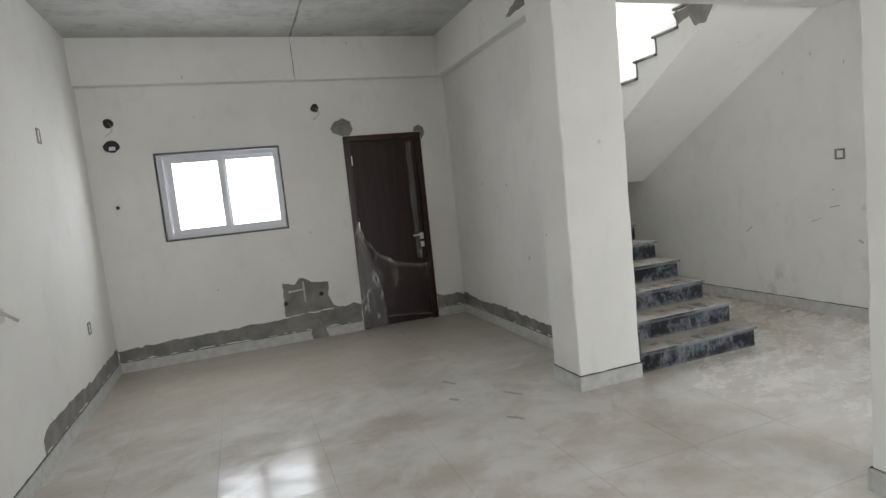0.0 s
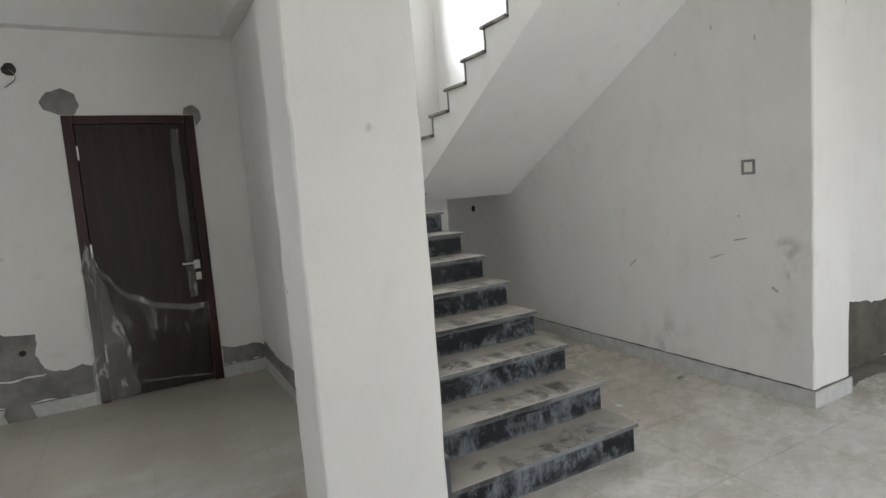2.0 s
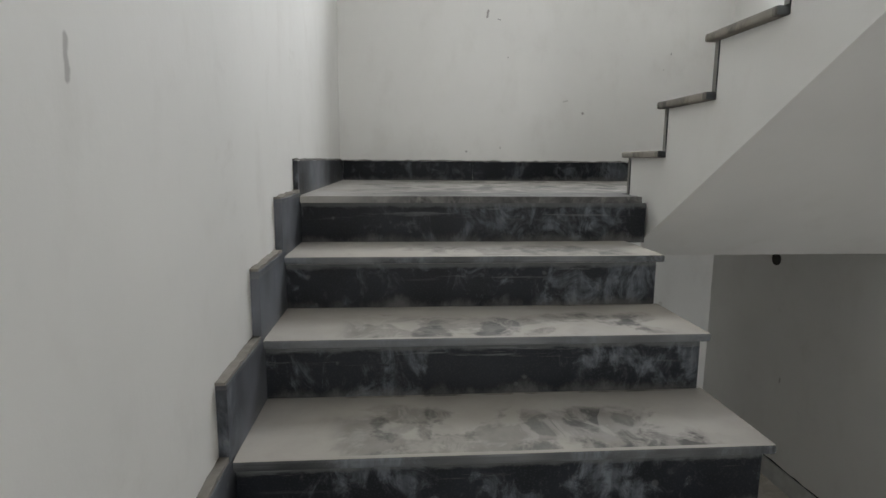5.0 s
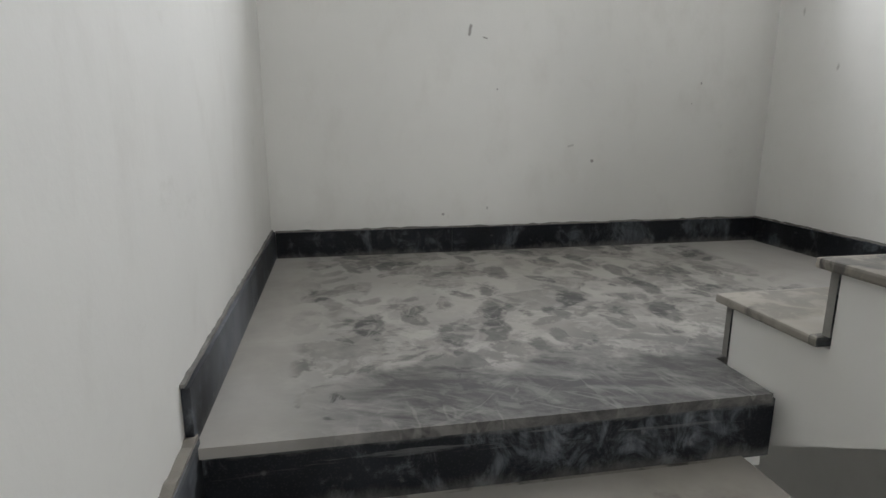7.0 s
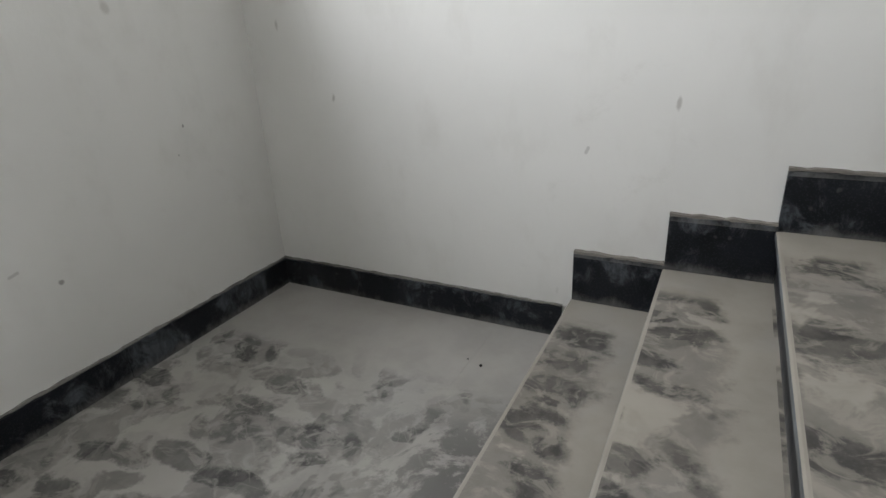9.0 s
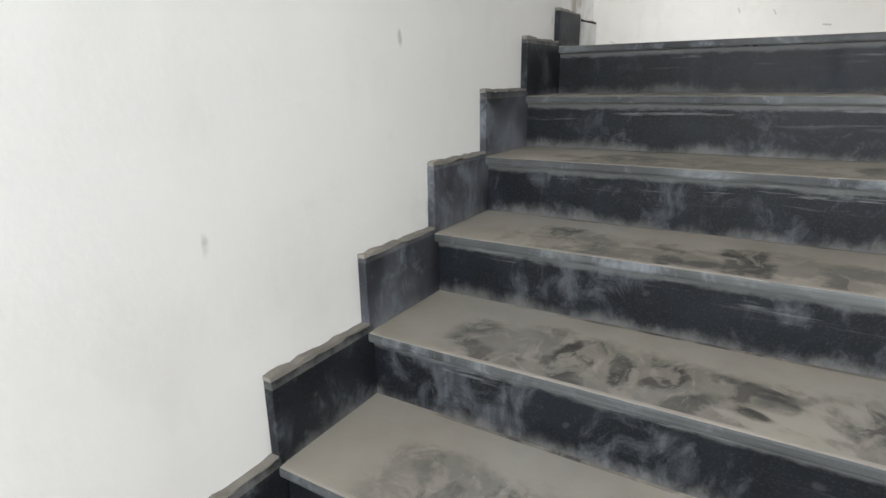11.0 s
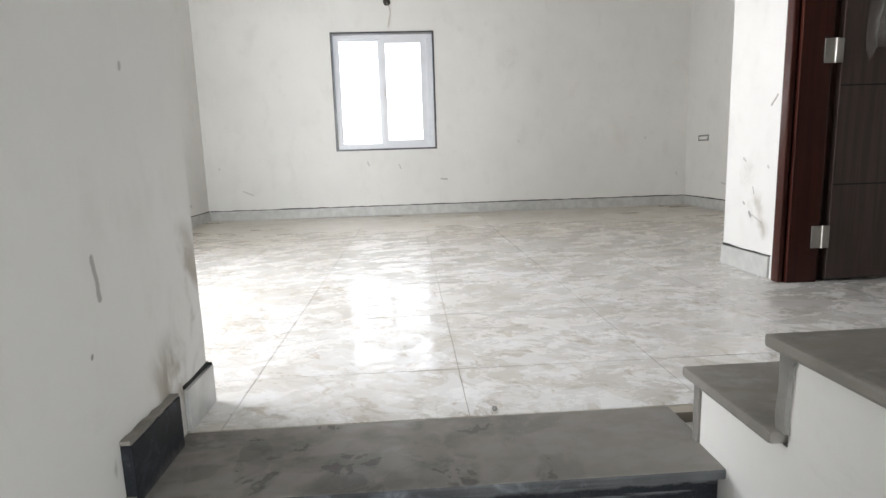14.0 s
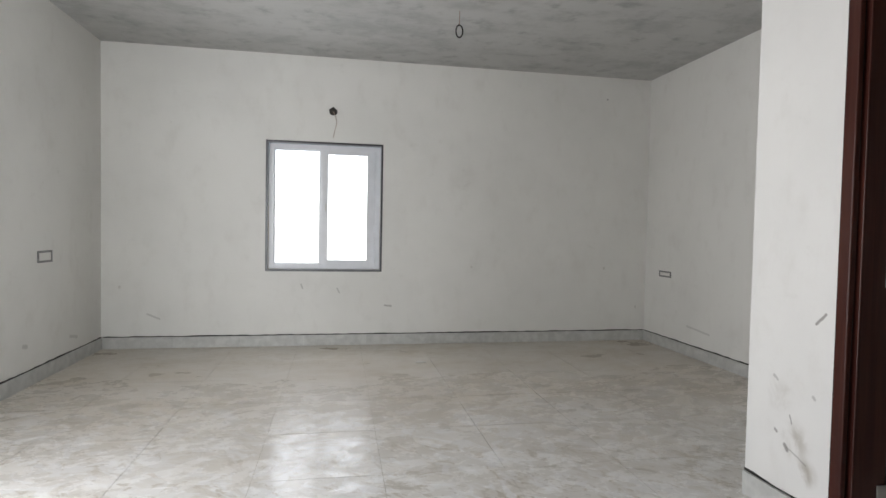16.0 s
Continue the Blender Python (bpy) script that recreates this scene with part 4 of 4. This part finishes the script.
bm = rod(bmesh.new(), (-0.78, y0 + 0.05, UP + 0.99), (-0.78, y0 + 0.09, UP + 0.99), 0.008)
rod(bm, (-0.78, y0 + 0.09, UP + 0.99), (-0.66, y0 + 0.09, UP + 0.99), 0.008)
part("lever", bm, STEEL, leaf2)


def film_sheet(name, top, bottom, x0, x1, y, face, seed, label, bulge=0.03, material=FILM, parent=None):
    """Thin wrapping film hanging against a door; top and bottom give its edges along x."""
    bm = bmesh.new()
    nx, nz = 40, 36
    grid = []
    for i in range(nx + 1):
        u = i / nx
        t, b = top(u), bottom(u)
        col = []
        for j in range(nz + 1):
            v = j / nz
            z = b + (t - b) * v
            x = x0 + (x1 - x0) * u
            w = noise.noise(Vector((x * 9 + seed, z * 3.2, seed))) + 0.5 * noise.noise(Vector((x * 22, z * 9, seed + 3)))
            col.append(bm.verts.new((x + 0.012 * w, y + face * (0.012 + bulge * abs(w)), z)))
        grid.append(col)
    for i in range(nx):
        for j in range(nz):
            bm.faces.new([grid[i][j], grid[i + 1][j], grid[i + 1][j + 1], grid[i][j + 1]])
    ob = part(name, bm, material, parent)
    for p in ob.data.polygons:
        p.use_smooth = True
    if parent is not None:
        return ob
    return tagged(ob, label, "plastic sheet")


def curve(points):
    def at(u):
        for (a, p), (b, q) in zip(points, points[1:]):
            if u <= b:
                k = (u - a) / (b - a)
                k = k * k * (3 - 2 * k)
                return p + (q - p) * k
        return points[-1][1]
    return at


drape = [(0, 1.02), (0.05, 1.22), (0.16, 0.98), (0.35, 0.8), (0.6, 0.7), (0.85, 0.66), (1, 0.66)]
veil = film_sheet("plastic_sheet", curve(drape), curve([(0, 0.02), (0.35, 0.03), (0.45, 0.42), (0.6, 0.47), (0.75, 0.43), (0.9, 0.47), (1, 0.5)]),
                  -1.37, -0.54, 2.93, -1, 2.0, "torn clear plastic film draped over the dark kitchen door", 0.02)
film_sheet("hem", curve(drape), curve([(u, z - 0.045) for u, z in drape]), -1.37, -0.54, 2.915, -1, 4.0, "", 0.015, FILM_FOLD, veil)
film_sheet("tail", curve([(0, 0.46), (0.5, 0.46), (1, 0.52)]), curve([(0, 0.06), (0.5, 0.09), (1, 0.05)]), -1.08, -0.56, 2.938, -1, 9.0, "", 0.008, FILM_THIN, veil)
film_sheet("lower_hem", curve([(0, 0.12), (0.5, 0.1), (1, 0.07)]), curve([(0, 0.1), (0.5, 0.085), (1, 0.05)]), -1.08, -0.56, 2.935, -1, 5.0, "", 0.008, FILM_FOLD, veil)
film_sheet("plastic_sheet", curve([(0, 0.8), (0.25, 1.2), (0.5, 0.95), (0.8, 0.6), (1, 0.4)]), curve([(0, 0.03), (1, 0.01)]), -1.38, -1.12, 2.905, -1, 7.0,
           "bunched strip of torn clear film beside the kitchen door", 0.04, FILM_FOLD)
film_sheet("film_strip", curve([(0, 2.03), (1, 2.03)]), curve([(0, 0.7), (1, 0.72)]), -0.67, -0.61, 2.945, -1, 3.0, "narrow strip of clear film stuck down the kitchen door", 0.004, FILM_FOLD)
film_sheet("plastic_sheet", curve([(0, UP + 2.0), (1, UP + 2.0)]), curve([(0, UP + 0.98), (0.35, UP + 1.0), (0.55, UP + 0.95), (0.75, UP + 1.0), (0.93, UP + 1.0), (0.97, UP + 0.94), (1, UP + 1.0)]), -0.84, -0.145, y0 + 0.05, 1, 5.0,
           "crumpled clear wrapping film on the brown upper door", 0.03, FILM_FOLD)

# ---- bare cement, boxes, wires and pipes ----


def patch(name, outline, plane, w, side, material, label, category, step=0.03, rough_by=0.008, seed=1, thick=0.004):
    """A thin uneven patch on a wall plane ('x' or 'y' = w), standing thick proud towards side."""
    lo, hi = sorted((w - side * 0.001, w + side * thick))
    ob = part(name, prism(ragged(outline, step, rough_by, seed), lo, hi, "y" if plane == "y" else "x"), material)
    return tagged(ob, label, category)


patch("cement_strip", [(-3.785, 0.112), (-1.368, 0.112), (-1.368, 0.29), (-1.67, 0.3), (-2.3, 0.27), (-3.05, 0.25), (-3.5, 0.235), (-3.785, 0.22)],
      "y", 2.944, -1, CEMENT, "bare grey cement strip above the skirting under the kitchen window", "cement", 0.04, 0.012, 2)
patch("cement_strip", [(-0.482, 0.112), (-0.14, 0.112), (-0.14, 0.21), (-0.25, 0.25), (-0.4, 0.24), (-0.482, 0.27)],
      "y", 2.944, -1, CEMENT, "short bare cement strip between the kitchen door and the corner", "cement", 0.03, 0.012, 3)
patch("cement_strip", [(0.9, 0.112), (2.94, 0.112), (2.94, 0.24), (2.4, 0.2), (1.9, 0.23), (1.3, 0.21), (0.9, 0.2)],
      "x", -0.137, -1, CEMENT, "bare cement strip above the skirting on the stair wall", "cement", 0.04, 0.012, 4)
patch("cement_strip", [(0.72, 0.112), (2.93, 0.112), (2.93, 0.25), (2.0, 0.22), (1.4, 0.24), (0.82, 0.24), (0.72, 0.2)],
      "x", -3.79, 1, CEMENT, "bare cement strip above the kitchen side wall skirting", "cement", 0.05, 0.015, 5)
# Flat dark strip painted in place of the shaded recess in the hall.
patch("cement_strip", [(2.7, 0.0), (5.9, 0.0), (5.9, 0.4), (4.5, 0.41), (3.5, 0.41), (3.1, 0.47), (2.7, 0.46)],
      "y", 0.0, -1, RECESS_DARK, "tall dark strip standing in for the recess along the hall wall", "cement", 0.05, 0.012, 6)
patch("cement_patch", [(-2.19, 0.29), (-1.66, 0.31), (-1.72, 0.45), (-1.7, 0.6), (-1.88, 0.62), (-1.93, 0.66), (-2.0, 0.68), (-2.05, 0.62), (-2.18, 0.65)],
      "y", 2.944, -1, CEMENT, "square bare cement patch round the kitchen water pipe", "cement", 0.03, 0.007, 7)
patch("cement_patch", [(-1.48, 2.23), (-1.43, 2.3), (-1.34, 2.33), (-1.26, 2.29), (-1.24, 2.21), (-1.28, 2.142), (-1.37, 2.142), (-1.46, 2.18)],
      "y", 2.944, -1, CEMENT, "round cement patch over the corner of the kitchen door", "cement", 0.03, 0.004, 8)
patch("cement_patch", [(-0.56, 2.142), (-0.55, 2.19), (-0.49, 2.215), (-0.44, 2.18), (-0.43, 2.11), (-0.478, 2.05), (-0.482, 2.142)],
      "y", 2.944, -1, CEMENT, "small cement patch at the other door corner", "cement", 0.03, 0.004, 9)
patch("cement_patch", [(0.80, 2.75), (0.74, 2.65), (0.62, 2.68), (0.56, 2.58), (0.44, 2.58), (0.3, 2.78), (0.36, 2.9), (0.52, 2.9), (0.6, 2.76)],
      "x", 1.207, -1, CEMENT, "ragged cement patch on the side of the stair flight", "cement", 0.03, 0.006, 10, 0.003)
patch("cement_patch", [(0.7, 2.80), (1.1, 2.80), (1.02, 2.86), (0.85, 2.9), (0.7, 2.87)],
      "x", -0.24, -1, CEMENT, "thin bare patch on the beam beside the pillar", "cement", 0.03, 0.008, 12, 0.003)

patch("cement_patch", [(-1.93, 0.0), (-1.95, 0.06), (-1.93, 0.13), (-1.8, 0.13), (-1.78, 0.07), (-1.76, 0.0)],
      "y", 2.932, -1, CEMENT, "cement smear running down over the kitchen skirting", "cement", 0.03, 0.006, 14)
patch("cement_patch", [(-1.68, 0.28), (-1.67, 0.34), (-1.62, 0.31), (-1.55, 0.3), (-1.45, 0.33), (-1.368, 0.29), (-1.368, 0.27)],
      "y", 2.944, -1, CEMENT, "thin ragged cement edge between the patch and the door", "cement", 0.03, 0.006, 15, 0.003)


tagged(part("cement_smear", prism(ragged([(2.72, -0.01), (2.74, -0.17), (2.95, -0.15), (3.4, -0.17), (4.4, -0.14), (5.9, -0.16), (5.9, -0.01)], 0.03, 0.012, 31), 0.0, 0.004, "z"), DUSTY_MORTAR),
       "brown crust of old mortar along the foot of the hall wall", "cement")


def light_point(x, z, plane, w, side, radius, label, tail=0.1):
    """A rough hole for a lamp with a loose looping wire."""
    pts = [(x + radius * math.cos(a / 12 * math.tau) * random.uniform(0.8, 1.1), z + radius * math.sin(a / 12 * math.tau) * random.uniform(0.8, 1.1)) for a in range(12)]
    lo, hi = sorted((w - side * 0.001, w + side * 0.003))
    root = thing("light_point", *((x, w, z - 0.15) if plane == "y" else (w, x, z - 0.15)), label, "light fitting", "light points")
    hole = part("hole", prism(pts, lo, hi, "y" if plane == "y" else "x"), DARK_HOLE)
    cu = bmesh.new()
    prev = None
    for i in range(11):
        k = i / 10
        d = 0.012 + 0.035 * math.sin(k * math.pi)
        u, v = x - side * 0.035 * math.sin(k * 3.6) - (0.02 * max(0, k - 0.7) / 0.3), z - tail * 1.25 * k
        p = (u, w + side * d, v) if plane == "y" else (w + side * d, u, v)
        if prev:
            rod(cu, prev, p, 0.003, 6)
        prev = p
    wire = part("wire", cu, WIRE)
    under(root, hole, wire)
    return root


light_point(-3.56, 2.40, "y", 2.944, -1, 0.045, "dark wall hole with a loose wire high beside the window")
light_point(-1.62, 2.45, "y", 2.944, -1, 0.045, "dark wall hole with a dangling wire above the kitchen")
light_point(1.94, 5.30, "y", -4.965, 1, 0.04, "wall hole with a looping wire above the upper window", 0.2)


def wall_box(u, z, plane, w, side, wide, high, label):
    """A sunk electrical box: a rim and a recess plate."""
    root = thing("switch_box", *((u, w, z - high / 2) if plane == "y" else (w, u, z - high / 2)), label, "switch box", "switch boxes")
    r = 0.015

    def piece(nm, a0, a1, b0, b1, t, mat):
        lo, hi = sorted((w - side * 0.001, w + side * t))
        bm = block(bmesh.new(), *((a0, a1, lo, hi) if plane == "y" else (lo, hi, a0, a1)), b0, b1)
        under(root, part(nm, bm, mat))

    a0, a1, b0, b1 = u - wide / 2, u + wide / 2, z - high / 2, z + high / 2
    piece("rim", a0, a0 + r, b0, b1, 0.006, PVC_GREY)
    piece("rim", a1 - r, a1, b0, b1, 0.006, PVC_GREY)
    piece("rim", a0 + r, a1 - r, b0, b0 + r, 0.006, PVC_GREY)
    piece("rim", a0 + r, a1 - r, b1 - r, b1, 0.006, PVC_GREY)
    piece("back_plate", a0 + r, a1 - r, b0 + r, b1 - r, 0.002, WHITE)
    return root


wall_box(1.63, 2.13, "x", -3.79, 1, 0.08, 0.11, "small empty wiring box high on the kitchen side wall")
wall_box(2.1, 0.62, "x", -3.79, 1, 0.08, 0.1, "small empty wiring box low on the kitchen side wall")
wall_box(0.175, 1.41, "x", W, -1, 0.085, 0.09, "square empty switch box on the stairwell wall")
wall_box(-4.0, 3.97, "x", 3.93, -1, 0.2, 0.085, "wide empty switch box on the upper side wall")
wall_box(-4.6, 3.82, "x", -1.295, 1, 0.2, 0.06, "wide empty switch box in the corner of the upper room")
socket = thing("switch_box", -3.56, 2.944, 2.12, "round broken socket hole with a white box in it", "switch box", "switch boxes")
pts = [(-3.56 + 0.07 * math.cos(i / 14 * math.tau) * random.uniform(0.88, 1.08), 2.18 + 0.055 * math.sin(i / 14 * math.tau) * random.uniform(0.88, 1.1)) for i in range(14)]
hole = part("hole", prism(pts, 2.9405, 2.9445, "y"), DARK_HOLE)
inner = part("box", block(bmesh.new(), -3.585, -3.53, 2.937, 2.9402, 2.145, 2.18, 0.003), UPVC)
under(socket, hole, inner)

root = thing("water_pipe", -1.97, 2.944, 0.45, "T-shaped water pipe stub in the bare cement patch", "pipe")
bm = rod(bmesh.new(), (-1.97, 2.925, 0.42), (-1.97, 2.925, 0.64), 0.011)
pv = part("vertical_pipe", bm, STEEL)
bm = rod(bmesh.new(), (-1.97, 2.925, 0.56), (-2.12, 2.925, 0.55), 0.010)
rod(bm, (-2.12, 2.925, 0.55), (-2.12, 2.9, 0.55), 0.012)
ph = part("side_pipe", bm, STEEL)
under(root, pv, ph)
for x, z, lab in ((-2.17, 0.43, "dark pipe hole low in the kitchen cement patch"), (-1.79, 0.48, "dark plugged pipe hole in the cement patch")):
    hole = part("pipe_hole", rod(bmesh.new(), (x, 2.941, z), (x, 2.934, z), 0.022, 14), DARK_HOLE)
    tagged(hole, lab, "pipe hole")
for u, z, lab in ((3.36, 1.172, "dark round hole under the stair landing"),):
    tagged(part("wall_hole", rod(bmesh.new(), (W + 0.001, u, z), (W - 0.004, u, z), 0.035, 12), DARK_HOLE), lab, "wall hole")
tagged(part("wall_hole", rod(bmesh.new(), (-3.59, 2.945, 1.6), (-3.59, 2.94, 1.6), 0.018, 10), DARK_HOLE), "small plugged hole beside the kitchen window", "wall hole")

hook = thing("ceiling_wire", 1.03, -3.6, TOP - 0.28, "thin looped fan hook hanging from the grey ceiling", "hook")
bm = rod(bmesh.new(), (1.03, -3.6, TOP), (1.03, -3.6, TOP - 0.1), 0.004, 8)
drop = part("wire", bm, WIRE)
bm = bmesh.new()
for i in range(14):
    a, b = i / 14 * math.tau, (i + 1) / 14 * math.tau
    rod(bm, (1.03 + 0.025 * math.cos(a), -3.6, TOP - 0.145 + 0.045 * math.sin(a)), (1.03 + 0.025 * math.cos(b), -3.6, TOP - 0.145 + 0.045 * math.sin(b)), 0.005, 6)
loop = part("loop", bm, JOINT)
under(hook, drop, loop)

wall_box(-3.2, 4.40, "x", 3.93, -1, 0.2, 0.085, "small broken wiring box high on the upper side wall")
bracket = thing("wall_bracket", -3.79, 0.42, 0.98, "small bent steel bracket fixed on the kitchen side wall", "bracket")
plate = part("plate", block(bmesh.new(), -3.789, -3.78, 0.38, 0.46, 0.98, 1.06, 0.002), STEEL)
arm = part("arm", rod(bmesh.new(), (-3.785, 0.42, 1.04), (-3.7, 0.4, 0.98), 0.008), STEEL)
under(bracket, plate, arm)
crack = part("ceiling_joint", prism(ragged([(-1.79, 0.3), (-1.775, 0.3), (-1.79, 2.835), (-1.805, 2.835)], 0.1, 0.006, 21), 3.157, 3.161, "z"), CEMENT)
structure(crack)
structure(part("beam_joint", prism(ragged([(-1.80, 2.735), (-1.795, 2.735), (-1.80, 3.155), (-1.805, 3.155)], 0.04, 0.003, 22), 2.8385, 2.8405, "y"), CEMENT))


def crumb(name, x, y, z, size, material, label, seed):
    """A small uneven lump lying on the floor."""
    bm = bmesh.new()
    bmesh.ops.create_icosphere(bm, subdivisions=2, radius=1.0)
    for v in bm.verts:
        w = 1 + 0.35 * noise.noise(v.co * 1.3 + Vector((seed, 0, 0)))
        v.co = Vector((x + v.co.x * size[0] * w, y + v.co.y * size[1] * w, z + max(v.co.z, -0.6) * size[2] + 0.6 * size[2]))
    return tagged(part(name, bm, material), label, "litter")


crumb("plaster_lump", 2.166, 0.597, 0.0, (0.03, 0.016, 0.008), CEMENT, "flat brown lump of old cement on the stairwell floor", 1)
crumb("plaster_chip", 1.495, 0.517, 0.0, (0.02, 0.03, 0.004), WHITE, "white chip of plaster on the floor beside the stairs", 2)
crumb("pebble", 2.03, 2.916, MID, (0.006, 0.005, 0.004), DARK_HOLE, "tiny black pebble on the dusty stair landing", 3)
crumb("pebble", 2.05, 2.97, MID, (0.003, 0.003, 0.002), DARK_HOLE, "black crumb near the pebble on the landing", 4)
crumb("plaster_chip", 1.181, -4.189, UP, (0.05, 0.02, 0.005), WHITE, "pale chip of plaster near the upper end wall", 5)
crumb("plaster_chip", 1.597, -0.071, UP, (0.006, 0.012, 0.004), CEMENT, "small dark chip on the upper floor tiles by the stairs", 6)

# ---- floor tiles ----


def tile_floor(root, x_range, y_range, z, pitch, px, py, material, inside, gap=0.0011):
    """Square tiles on a grid through (px, py), cut at the edges of the given ranges; alike tiles share one mesh."""
    meshes = {}

    def mesh(w, d):
        key = (round(w, 3), round(d, 3))
        if key not in meshes:
            bm = block(bmesh.new(), -w / 2, w / 2, -d / 2, d / 2, -0.01, 0)
            me = bpy.data.meshes.new("tile")
            bm.to_mesh(me)
            bm.free()
            me.materials.append(material)
            meshes[key] = me
        return meshes[key]

    i0, i1 = math.floor((x_range[0] - px) / pitch), math.ceil((x_range[1] - px) / pitch)
    j0, j1 = math.floor((y_range[0] - py) / pitch), math.ceil((y_range[1] - py) / pitch)
    for i in range(i0, i1):
        for j in range(j0, j1):
            a0, a1 = max(x_range[0], px + i * pitch + gap), min(x_range[1], px + (i + 1) * pitch - gap)
            b0, b1 = max(y_range[0], py + j * pitch + gap), min(y_range[1], py + (j + 1) * pitch - gap)
            if a1 - a0 < 0.02 or b1 - b0 < 0.02 or not inside((a0 + a1) / 2, (b0 + b1) / 2):
                continue
            ob = new("tile", mesh(a1 - a0, b1 - b0))
            ob.location = ((a0 + a1) / 2, (b0 + b1) / 2, z)
            ob.parent = root


tile_floor(floor_ground, (-3.79, 6.0), (-5.2, FAR), 0.0, 0.585, -2.228, 0.2, TILE_G, lambda x, y: y < 2.95 or x > -0.2)
tile_floor(floor_upper, (-1.295, 3.93), (-4.965, -0.042), UP, 0.573, 1.66, -0.345, TILE_U, lambda x, y: True)
bay = bpy.data.objects["floor_bay"]
tile_floor(bay, (W + 0.384, 3.93), (-0.04, 2.0), UP, 0.573, 1.66, -0.345, TILE_U, lambda x, y: True)
